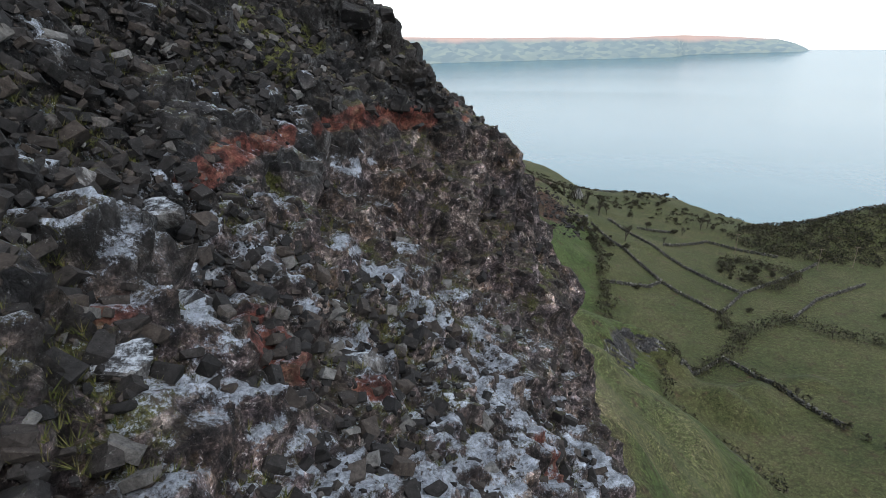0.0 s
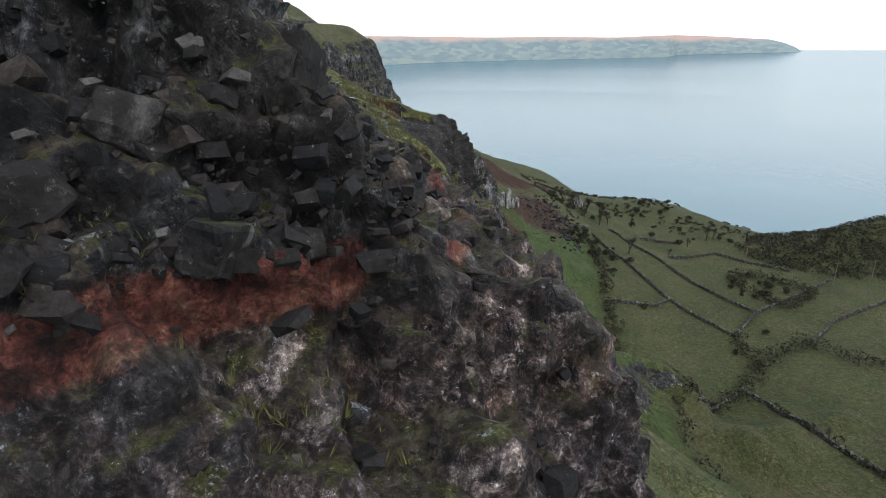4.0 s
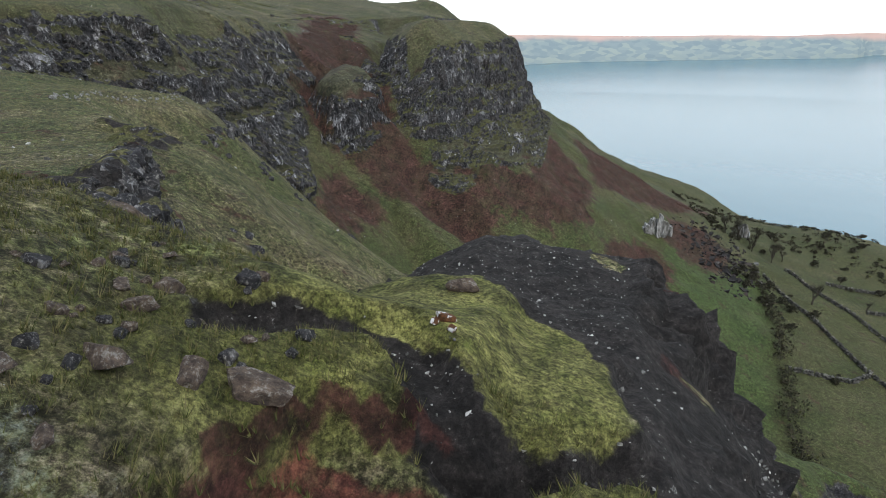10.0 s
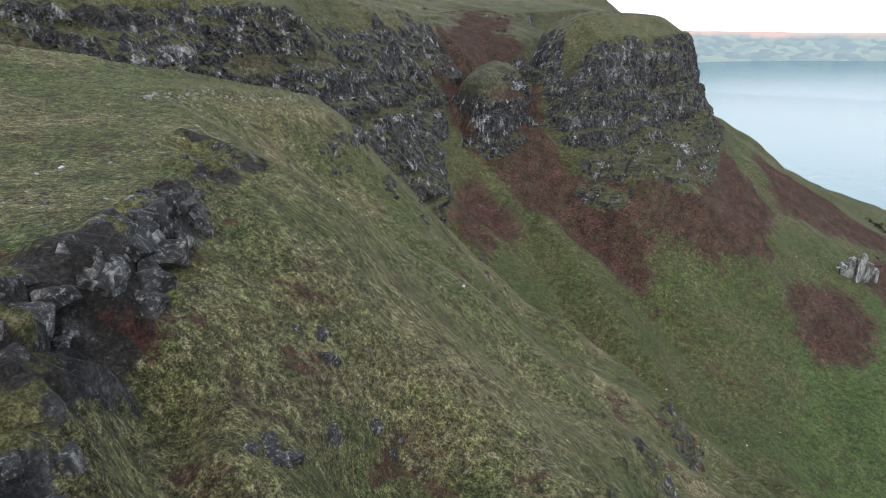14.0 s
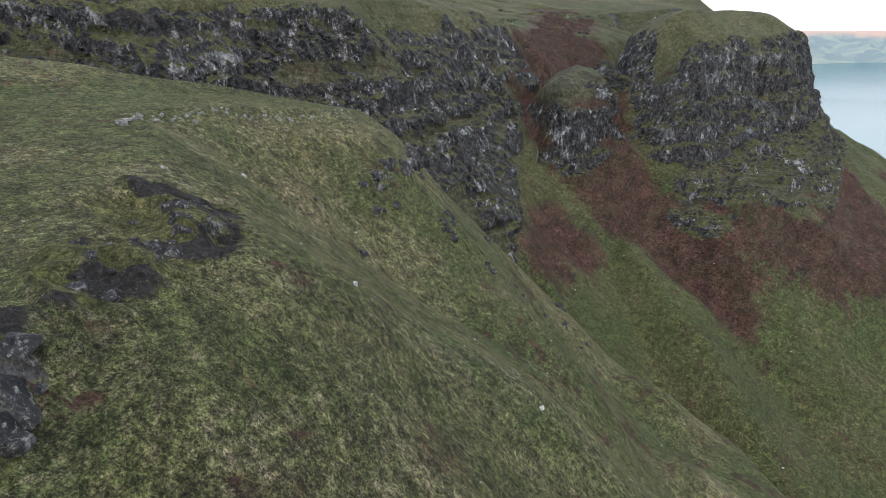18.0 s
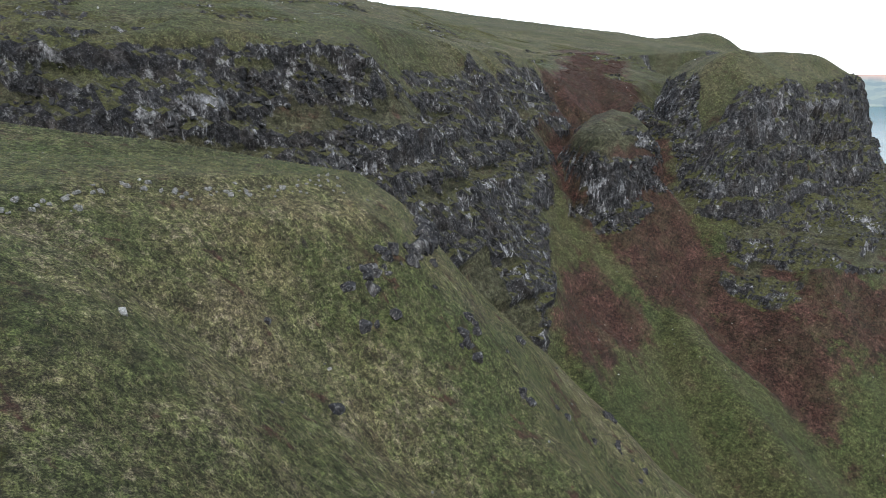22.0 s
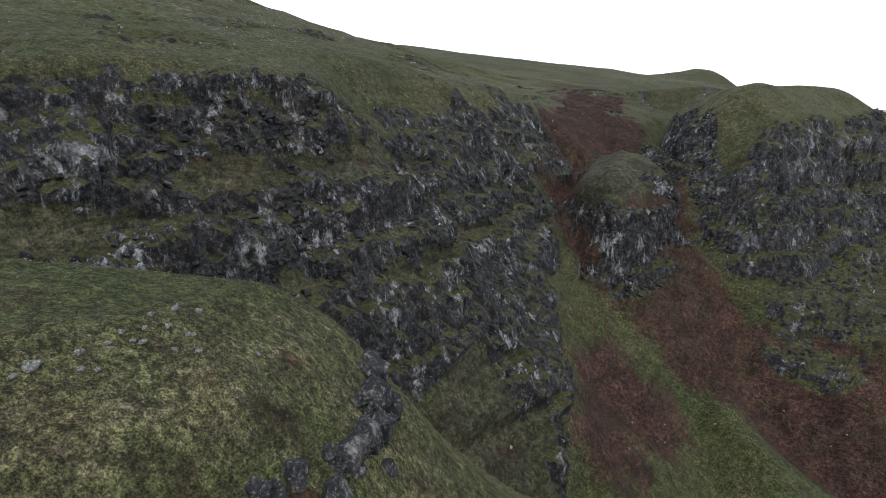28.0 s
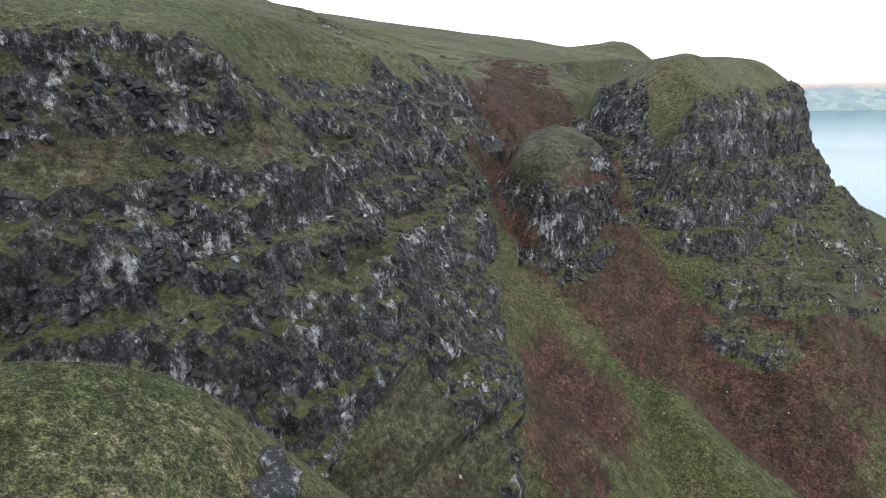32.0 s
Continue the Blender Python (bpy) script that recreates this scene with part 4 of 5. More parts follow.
for k, az in enumerate(azs):
    a, col = radians(az), []
    for j in range(9):
        f = j / 8
        r = shore_r[k] + 30 + 90 * f
        top = (shore_r[k] + 120) * math.tan(radians(crest[k] + 0.05 * float(fbm(np.array([az * 1.0]), np.array([3.0]), 4, 3, 8)[0])))
        wob = 10 * float(fbm(np.array([az * 3.0]), np.array([j * 1.7]), 5, 3, 9)[0]) * math.sin(math.pi * f)
        z = (sea_z[k] - 8) + (top - sea_z[k] + 8) * (0.15 * f + 0.85 * f ** 0.8) + wob * (0.4 if top > -10 else 0.1)
        col.append(bm.verts.new((r * math.sin(a), r * math.cos(a), z)))
    cols.append(col)
for c0, c1 in zip(cols, cols[1:]):
    for j in range(8):
        bm.faces.new((c0[j], c1[j], c1[j + 1], c0[j + 1]))
me = bpy.data.meshes.new("backdrop")
bm.to_mesh(me)
me.polygons.foreach_set("use_smooth", np.ones(len(me.polygons), bool))
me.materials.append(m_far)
tagged(new("backdrop", me), "distant headland of fields and pink moor across the sea, paled by painted haze", "headland", kind="structure")

# ---- helpers for things ----
HZ = co[..., 2]


def ground_at(x, y):
    """Height of the finished ground sheet."""
    i = min(max(int(np.searchsorted(gx, x)) - 1, 0), nx - 2)
    j = min(max(int(np.searchsorted(gy, y)) - 1, 0), ny - 2)
    u, v = (x - gx[i]) / (gx[i + 1] - gx[i]), (y - gy[j]) / (gy[j + 1] - gy[j])
    return float((HZ[j, i] * (1 - u) + HZ[j, i + 1] * u) * (1 - v) + (HZ[j + 1, i] * (1 - u) + HZ[j + 1, i + 1] * u) * v)


def cover_at(grid, x, y):
    i = min(max(int(np.searchsorted(gx, x)) - 1, 0), nx - 2)
    j = min(max(int(np.searchsorted(gy, y)) - 1, 0), ny - 2)
    return float(grid[j, i])


def part(name, bm, material, parent=None, label=""):
    me = bpy.data.meshes.new(name)
    bm.to_mesh(me)
    bm.free()
    me.materials.append(material)
    ob = new(name, me)
    if parent:
        ob.parent = parent
    return tagged(ob, label)


rng = random.Random(7)

# ---- stones ----
st = Shader("basalt", 0.82)
stone_c = st.mix(st.ramp(st.rand(), (0.0, 0.0), (1.0, 0.6)), basalt_colour(st, st.obj), (0.034, 0.029, 0.027))
su = st.n.new("ShaderNodeSeparateXYZ")
st.l.new(st.n.new("ShaderNodeNewGeometry").outputs["Normal"], su.inputs[0])
stone_moss = st.span(st.sum(su.outputs["Z"], st.noise(0.5, 7, 0.78)), 1.44, 1.58, 0.7)
stone_c = st.mix(1.0, stone_c, (0.62, 0.60, 0.58), "MULTIPLY")
stone_c = st.mix(stone_moss, stone_c, (0.075, 0.078, 0.022))
st.colour(stone_c)
st.bump(st.sum(st.noise(0.12, 6, 0.75, st.obj), st.noise(0.5, 4, 0.6, st.obj)), 0.6, 0.05)
m_basalt = st.m
ft = Shader("frosted_basalt", 0.8)
fu = ft.n.new("ShaderNodeSeparateXYZ")
ft.l.new(ft.n.new("ShaderNodeNewGeometry").outputs["Normal"], fu.inputs[0])
snow = ft.span(ft.sum(fu.outputs["Z"], ft.sum(ft.noise(0.12, 6, 0.85), 1.3, "MULTIPLY")), 1.40, 1.75, 0.85)
ft.colour(ft.mix(snow, basalt_colour(ft, ft.obj), (0.46, 0.51, 0.58)))
ft.bump(ft.sum(ft.noise(0.12, 6, 0.75, ft.obj), ft.noise(0.5, 4, 0.6, ft.obj)), 0.6, 0.05)
m_frosted = ft.m
bt = Shader("brown_basalt", 0.88)
bt_c = bt.mix(bt.ramp(bt.noise(0.3, 8, 0.8, bt.obj), (0.4, 0.0), (0.6, 1.0)), (0.030, 0.023, 0.020), (0.115, 0.086, 0.066))
bt.colour(bt.mix(bt.ramp(bt.noise(0.25, 8, 0.85, bt.obj), (0.53, 0.0), (0.6, 0.75)), bt_c, (0.27, 0.26, 0.24)))
bt.bump(bt.noise(0.15, 6, 0.75, bt.obj), 0.6, 0.05)
m_brown = bt.m


def block_points(seed, dirs, sx, sy, sz, rough=0.05):
    """A broken block: rough planes cut round a centre."""
    r = random.Random(seed)
    reach = np.full(len(dirs), 1.45)
    for k in range(15):
        n = np.array([r.gauss(0, 1) for _ in range(3)])
        if k < 6:
            n = np.array([r.gauss(0, 0.16) for _ in range(3)])
            n[k % 3] = 1 if k < 3 else -1
        n /= np.linalg.norm(n)
        dot = dirs @ n
        reach = np.minimum(reach, np.where(dot > 0.05, (r.uniform(0.72, 1.0) if k < 6 else r.uniform(0.85, 1.2)) / np.maximum(dot, 0.05), 9))
    reach = reach * (1 + rough * fbm3(dirs[:, 0] + seed, dirs[:, 1], dirs[:, 2], 0.5, 3, seed))
    return dirs * reach[:, None] * np.array([sx, sy, sz]) * 0.5


def sphere(level):
    bm = bmesh.new()
    bmesh.ops.create_icosphere(bm, subdivisions=level, radius=1.0)
    bm.verts.index_update()
    dirs, faces = np.array([v.co[:] for v in bm.verts]), [tuple(v.index for v in f.verts) for f in bm.faces]
    bm.free()
    return dirs / np.linalg.norm(dirs, axis=1)[:, None], faces


FINE = sphere(4)


def boulder_mesh(seed, sx, sy, sz, mat):
    me = bpy.data.meshes.new("boulder")
    me.from_pydata(block_points(seed, FINE[0], sx, sy, sz, 0.13).tolist(), [], FINE[1])
    me.materials.append(mat)
    return me


dark_shapes = [boulder_mesh(100 + k, 1.0, 0.75 + 0.05 * (k % 5), 0.55 + 0.06 * (k % 4), m_basalt) for k in range(12)]
frost_shapes = [boulder_mesh(200 + k, 1.0, 0.8, 0.6 + 0.05 * (k % 4), m_frosted) for k in range(8)]
brown_shapes = [boulder_mesh(300 + k, 1.0, 0.7, 0.5 + 0.05 * (k % 4), m_brown) for k in range(6)]
DARK = "angular dark basalt boulder lying in the scree"
FROST = "basalt boulder with a frosted top in the scree"
BROWN = "weathered brown basalt boulder on the crag"


def boulder(x, y, size, shapes, label, group, sink=0.3, lift=0.0, name="boulder"):
    ob = new(name, rng.choice(shapes))
    ob.location = (x, y, ground_at(x, y) + lift + size * (0.3 - sink))
    ob.rotation_euler = (rng.uniform(-0.5, 0.5), rng.uniform(-0.5, 0.5), rng.uniform(0, 6.28))
    ob.scale = (size * rng.uniform(0.85, 1.2), size * rng.uniform(0.8, 1.15), size * rng.uniform(0.8, 1.25))
    return tagged(ob, label, "boulder", group)


# scree beside the path
for x, y, size in ((-5.4, 10.2, 0.8), (-1.8, 10.7, 1.0), (-6.4, 14.9, 0.9), (-4.7, 19.9, 0.9), (-6.0, 9.0, 0.6), (-4.6, 9.4, 0.5)):
    boulder(x, y, size, frost_shapes, FROST, "scree boulders")
for x, y, size in ((-1.7, 22.2, 0.8), (-0.9, 22.9, 0.6), (-2.6, 22.6, 0.8), (-3.2, 21.6, 0.8), (-1.2, 24.2, 0.9), (-0.7, 25.0, 0.8), (-2.2, 24.0, 1.0), (-3.4, 23.6, 1.1)):
    boulder(x, y, size, dark_shapes, DARK, "scree boulders", 0.2)
for x, y, size in ((-0.1, 26.5, 0.8), (0.3, 26.0, 0.9), (0.0, 25.2, 0.6), (0.6, 25.4, 0.5), (-0.4, 27.2, 0.7)):
    boulder(x, y, size, brown_shapes, BROWN, "scree boulders")
made = 0
while made < 230:
    x, y = rng.uniform(-11, 4.5), rng.uniform(3.5, 28.5)
    if cover_at(rubble, x, y) < 0.6 or abs(x - 0.7) < 0.35 and y > 20:
        continue
    upper = ground_at(x, y) > -2.6
    if not upper and rng.random() < (0.45 if y < 15 else 0.9):
        continue
    size = min(0.95, 0.16 / max(0.05, rng.random()) ** 0.7)
    shapes, label = (dark_shapes, DARK) if upper or rng.random() < 0.55 else (frost_shapes, FROST)
    boulder(x, y, size, shapes, label, "scree boulders", 0.32)
    made += 1


def scatter(name, count, pick, label, category, mat, sizes, shape):
    """Many small pieces in one mesh: shape gives unit corners and faces."""
    vs, fs, base = [], [], 0
    tries = 0
    while count > 0 and tries < 400000:
        tries += 1
        p = pick()
        if p is None:
            continue
        x, y = p
        z = ground_at(x, y)
        pts, faces = shape(rng, sizes)
        vs.extend((x + a, y + b, z + c) for a, b, c in pts)
        fs.extend(tuple(base + i for i in f) for f in faces)
        base += len(pts)
        count -= 1
    me = bpy.data.meshes.new(name)
    me.from_pydata(vs, [], fs)
    me.materials.append(mat)
    return tagged(new(name, me), label, category, kind="stuff")


BOX = ((0, 3, 2, 1), (4, 5, 6, 7), (0, 1, 5, 4), (1, 2, 6, 5), (2, 3, 7, 6), (3, 0, 4, 7))



def shard(seed):
    """Corners and faces of a sharp-edged stone."""
    r = random.Random(seed)
    bm = bmesh.new()
    for k in range(8):
        for _ in range(2):
            c = [(1 if k >> j & 1 else -1) * r.uniform(0.45, 1.0) for j in range(3)]
            bm.verts.new((c[0] * 0.5, c[1] * (0.32 + 0.03 * (seed % 5)), c[2] * (0.2 + 0.04 * (seed % 4))))
    hull = bmesh.ops.convex_hull(bm, input=bm.verts)
    bmesh.ops.delete(bm, geom=list({v for v in hull["geom_interior"] + hull["geom_unused"] if isinstance(v, bmesh.types.BMVert)}), context="VERTS")
    bm.verts.index_update()
    out = np.array([v.co[:] for v in bm.verts]), [tuple(v.index for v in f.verts) for f in bm.faces]
    bm.free()
    return out


rubble_kinds = [shard(700 + k) for k in range(16)]


def stone(r, sizes):
    """A small broken stone, turned at random."""
    s = sizes[0] + (sizes[1] - sizes[0]) * r.random() ** 3
    m = np.array(Euler((r.uniform(-0.7, 0.7), r.uniform(-0.7, 0.7), r.uniform(0, 6.28))).to_matrix()) * s
    pts, faces = r.choice(rubble_kinds)
    return ((pts @ m.T) + np.array([0, 0, 0.12 * s])).tolist(), faces


def chip(r, sizes):
    s = sizes[0] + (sizes[1] - sizes[0]) * r.random() ** 3
    a, tx, ty = r.uniform(0, 6.28), r.uniform(-0.6, 0.6), r.uniform(-0.6, 0.6)
    ca, sa = math.cos(a), math.sin(a)
    pts = []
    for k in range(8):
        px, py, pz = ((-1, 1, 1, -1)[k % 4] * r.uniform(0.5, 1.1), (-1, -1, 1, 1)[k % 4] * r.uniform(0.4, 0.9), (-0.6, 0.6)[k // 4] * r.uniform(0.5, 1))
        pz += px * tx + py * ty
        pts.append(((px * ca - py * sa) * s / 2, (px * sa + py * ca) * s / 2, pz * s / 2))
    return pts, BOX


def tuft(r, sizes):
    h, lean = r.uniform(*sizes), r.uniform(0, 6.28)
    pts, faces = [], []
    for k in range(9):
        a, w = r.uniform(0, 6.28), 0.028 * h + 0.003
        bx, by = 0.25 * h * math.cos(a), 0.25 * h * math.sin(a)
        ox, oy = bx + 0.5 * h * math.cos(a) + 0.45 * h * math.cos(lean), by + 0.5 * h * math.sin(a) + 0.45 * h * math.sin(lean)
        n = len(pts)
        pts += [(bx * 0.5 - w * math.sin(a), by * 0.5 + w * math.cos(a), -0.03), (bx * 0.5 + w * math.sin(a), by * 0.5 - w * math.cos(a), -0.03), (ox, oy, h * r.uniform(0.5, 1.0))]
        faces.append((n, n + 1, n + 2))
    return pts, faces


def frond(r, sizes):
    h = r.uniform(*sizes)
    pts, faces = [], []
    for k in range(5):
        a = r.uniform(0, 6.28)
        ca, sa = math.cos(a) * h, math.sin(a) * h
        n = len(pts)
        pts += [(0.05 * ca, 0.05 * sa, 0), (0.6 * ca - 0.22 * sa, 0.6 * sa + 0.22 * ca, 0.5 * h), (ca, sa, 0.35 * h), (0.6 * ca + 0.22 * sa, 0.6 * sa - 0.22 * ca, 0.55 * h)]
        faces.append((n, n + 1, n + 2, n + 3))
    return pts, faces


ps = Shader("pale_small_stones", 0.9)
ps.colour(ps.mix(1.0, ps.ramp(ps.island(), (0.0, (0.05, 0.05, 0.048)), (0.5, (0.16, 0.16, 0.15)), (1.0, (0.42, 0.42, 0.40))), ps.ramp(ps.noise(0.1, 6, 0.8), (0.4, 0.5), (0.6, 1.4)), "MULTIPLY"))
m_pale = ps.m


def in_box(x0, x1, y0, y1, ok):
    def pick():
        x, y = rng.uniform(x0, x1), rng.uniform(y0, y1)
        return (x, y) if ok(x, y) else None

    return pick


isl = Shader("small_stones", 0.85)
isl_c = isl.ramp(isl.island(), (0.0, (0.010, 0.010, 0.011)), (0.6, (0.022, 0.020, 0.020)), (0.93, (0.044, 0.036, 0.032)), (0.995, (0.12, 0.12, 0.12)))
isl_c = isl.mix(1.0, isl_c, isl.ramp(isl.noise(0.12, 7, 0.8), (0.34, 0.35), (0.66, 1.8)), "MULTIPLY")
isl.colour(isl.mix(isl.ramp(isl.noise(0.10, 7, 0.85), (0.60, 0.0), (0.68, 0.7)), isl_c, (0.26, 0.26, 0.25)))
isl.bump(isl.noise(0.08, 7, 0.8), 0.7, 0.04)
m_chips = isl.m
tw = Shader("dry_grass", 0.95)
tw.colour(tw.ramp(tw.island(), (0.0, (0.055, 0.072, 0.018)), (0.4, (0.110, 0.105, 0.045)), (0.8, (0.190, 0.165, 0.100)), (1.0, (0.26, 0.23, 0.16))))
m_tuft = tw.m
sg = Shader("ledge_grass", 0.95)
sg.colour(sg.ramp(sg.island(), (0.0, (0.040, 0.054, 0.014)), (0.5, (0.085, 0.088, 0.028)), (1.0, (0.150, 0.132, 0.062))))
m_short = sg.m
fr = Shader("dead_bracken", 0.95)
fr.colour(fr.ramp(fr.island(), (0.0, (0.028, 0.013, 0.010)), (0.5, (0.058, 0.026, 0.020)), (1.0, (0.105, 0.054, 0.040))))
m_frond = fr.m

scatter("scree", 12000, in_box(-12, 5.5, 2.5, 30, lambda x, y: cover_at(rubble, x, y) > 0.4 and (ground_at(x, y) > -2.4 or rng.random() < (0.6 if y < 15 else 0.07))), "dark broken basalt scree stones", "scree", m_chips, (0.10, 0.55), stone)
scatter("gravel", 15000, in_box(-12, 5.5, 2.5, 30, lambda x, y: cover_at(rubble, x, y) > 0.4 and (ground_at(x, y) > -2.4 or rng.random() < (0.6 if y < 15 else 0.07))), "dark basalt gravel between the scree stones", "gravel", m_chips, (0.03, 0.16), chip)
scatter("scoria_gravel", 3200, in_box(-6.5, 6, 36, 54, lambda x, y: cover_at(scoria, x, y) > 0.5), "pale chips lying on black scoria", "gravel", m_pale, (0.015, 0.055), chip)
scatter("grass_tufts", 26000, in_box(-8, 3, 28, 48, lambda x, y: cover_at(rock, x, y) < 0.4 and cover_at(scoria, x, y) < 0.4 and cover_at(scar, x, y) < 0.3 and (y < 44 or x < -3)), "coarse olive and straw grass tufts on the ledge", "grass", m_short, (0.03, 0.09), tuft)
scatter("hill_grass", 30000, in_box(-64, -4, 52, 125, lambda x, y: cover_at(rock, x, y) < 0.4 and ground_at(x, y) > -34), "long straw-coloured grass on the spur", "grass", m_tuft, (0.07, 0.17), tuft)
scatter("bracken", 26000, in_box(-110, 50, 140, 290, lambda x, y: cover_at(bracken, x, y) > 0.5), "rust-brown dead bracken in the gully", "bracken", m_frond, (0.12, 0.32), frond)
scatter("crag_tufts", 9000, in_box(-12, 4, 3, 22, lambda x, y: cover_at(rubble, x, y) > 0.5 and cover_at(n_small, x, y) > -0.02 and cover_at(red, x, y) < 0.4 and rng.random() < (1.0 if y < 16 else 0.4)), "straw and olive grass tufts between the scree stones", "grass", m_short, (0.06, 0.2), tuft)


cb = Shader("cliff_basalt", 0.88)
cb_c = cb.mix(cb.island(), basalt_colour(cb), (0.030, 0.031, 0.033))
cb_pale = cb.span(cb.sum(cb.sum(cb.island(), 0.12, "MULTIPLY"), cb.sum(cb.noise(7, 4, 0.6, stretch=(1, 1, 1.5)), cb.noise(0.9, 8, 0.8, stretch=(1, 1, 0.3)))), 1.17, 1.30, 0.75)
cb.colour(cb.mix(cb_pale, cb_c, (0.31, 0.31, 0.315)))
cb.bump(cb.noise(0.3, 7, 0.8), 0.7, 0.1)
scatter("cliff_blocks", 18000, in_box(-98, -5, 90, 335, lambda x, y: cover_at(rock, x, y) > 0.75 and cover_at(craggy_zone, x, y) > 0.4 and (not (x > -52 and 185 < y < 256) or rng.random() < 0.3)), "upright basalt blocks breaking out of the cliff in tiers", "rocks", cb.m, (0.25, 0.95), stone)
scatter("rockfall", 500, in_box(34, 66, 205, 262, lambda x, y: rng.random() < math.exp(-(((x - 50) / 12) ** 2 + ((y - 232) / 18) ** 2))), "dark fallen rocks below the far crag", "rocks", m_chips, (0.5, 2.4), chip)
scatter("hill_stones", 450, in_box(-170, -62, 92, 330, lambda x, y: cover_at(rock, x, y) < 0.5 and cover_at(n_mid, x, y) > 0.0), "grey stones and turf scars on the moor above the cliff", "stones", m_pale, (0.12, 0.5), stone)
scatter("slope_stones", 420, in_box(-62, 20, 52, 210, lambda x, y: cover_at(rock, x, y) < 0.5), "grey stones strewn over the grass slopes", "stones", m_pale, (0.06, 0.38), stone)

# outcrop boulders on the spur
GREY = "lichen-spotted grey basalt block on the spur's edge"
lt = Shader("lichened_basalt", 0.88)
lt.colour(lt.mix(lt.ramp(lt.noise(0.2, 8, 0.82, lt.obj), (0.54, 0.0), (0.64, 0.8)), basalt_colour(lt, lt.obj), (0.28, 0.27, 0.25)))
lt.bump(lt.noise(0.15, 6, 0.75, lt.obj), 0.6, 0.05)
pl = Shader("pale_lichen_stone", 0.9)
pl.colour(pl.ramp(pl.noise(0.25, 8, 0.8, pl.obj), (0.38, (0.04, 0.04, 0.038)), (0.5, (0.17, 0.17, 0.16)), (0.62, (0.38, 0.38, 0.37))))
pl.bump(pl.noise(0.15, 6, 0.75, pl.obj), 0.6, 0.05)
pale_shapes = [boulder_mesh(450 + k, 1.0, 0.8, 0.6 + 0.06 * (k % 4), pl.m) for k in range(6)]
grey_shapes = [boulder_mesh(400 + k, 1.0, 0.85, 0.7 + 0.08 * (k % 4), lt.m) for k in range(8)]


def along(points, gap, jitter):
    for (ax, ay), (bx, by) in zip(points, points[1:]):
        n = max(1, int(math.hypot(bx - ax, by - ay) / gap))
        for k in range(n):
            f = (k + rng.random()) / n
            yield ax + (bx - ax) * f + rng.gauss(0, jitter), ay + (by - ay) * f + rng.gauss(0, jitter)


for x, y in along([(-46.8, 109), (-45.2, 107.5), (-44, 106), (-43, 104), (-42.3, 103)], 0.35, 0.3):
    boulder(x, y, rng.uniform(0.5, 1.3), grey_shapes, GREY, "blocks on the spur's nose", 0.15, 0.0, "rock_block")
for x, y in along([(-40.9, 95.5), (-41.4, 98.5), (-42.4, 102), (-43.4, 104.6)], 0.4, 0.35):
    boulder(x, y, rng.uniform(0.3, 1.0), grey_shapes, GREY, "blocks on the spur's nose", 0.45, 0.0, "rock_block")
for x, y in ((-38.9, 103.7), (-39.7, 112.4), (-34.8, 104.4), (-33.3, 119.9), (-35.8, 123.8), (-37.6, 101.9)):
    for k in range(5):
        boulder(x + rng.gauss(0, 0.4), y + rng.gauss(0, 0.4), rng.uniform(0.3, 0.8), grey_shapes, GREY, "blocks on the spur's nose", 0.3, 0.0, "rock_block")
for x, y in along([(-11.4, 53.4), (-14, 55.2), (-19, 58), (-22, 63), (-25.4, 67.6)], 0.32, 0.5):
    boulder(x, y, rng.uniform(0.3, 1.25), grey_shapes, GREY, "blocks of the spur's rock band", 0.62, 0.0, "rock_block")
for x, y in along([(-27, 71), (-29, 73.5), (-32.5, 76.8)], 0.2, 0.7):
    boulder(x, y, rng.uniform(0.2, 0.7), grey_shapes, GREY, "blocks of the spur's rock band", 0.55, 0.0, "rock_block")
for x, y in along([(-44.6, 81.4), (-45.4, 84), (-46.9, 87), (-47, 91.4), (-46.8, 95.6), (-47.2, 101)], 0.3, 0.3):
    boulder(x, y, rng.uniform(0.12, 0.36), pale_shapes, "pale lichened stone of a tumbled dyke in the grass", "stones of the tumbled dyke", 0.2, 0.0, "dyke_stone")
for x, y, size in ((-44.2, 80.6, 0.55), (-44.5, 81.2, 0.45), (-43.6, 80.0, 0.6), (-44.9, 82.6, 0.4), (-47.9, 100, 0.25), (-48.1, 100.9, 0.36), (-47.9, 101.6, 0.34), (-46.2, 100.5, 0.2), (-46.1, 102.5, 0.2)):
    boulder(x, y, size, pale_shapes, "large pale lichened stone of a tumbled dyke", "stones of the tumbled dyke", 0.2, 0.0, "dyke_stone")
for x, y in along([(-40, 90), (-36, 112), (-30, 122)], 2.6, 1.6):
    boulder(x, y, rng.uniform(0.3, 0.9), grey_shapes, "small dark rock showing through the grass slope", "rocks in the grass slope", 0.42)
for x, y in ((-18.2, 67.3), (-15, 61.6), (-15.2, 67.4), (-12.7, 64), (-13.2, 58.3), (-13.4, 57.3), (-13.2, 56.4), (-15.9, 64.5), (-12, 60.6)):
    for k in range(5):
        boulder(x + rng.gauss(0, 0.4), y + rng.gauss(0, 0.4), rng.uniform(0.25, 0.75), grey_shapes, "small dark rock showing through the grass slope", "rocks in the grass slope", 0.42)
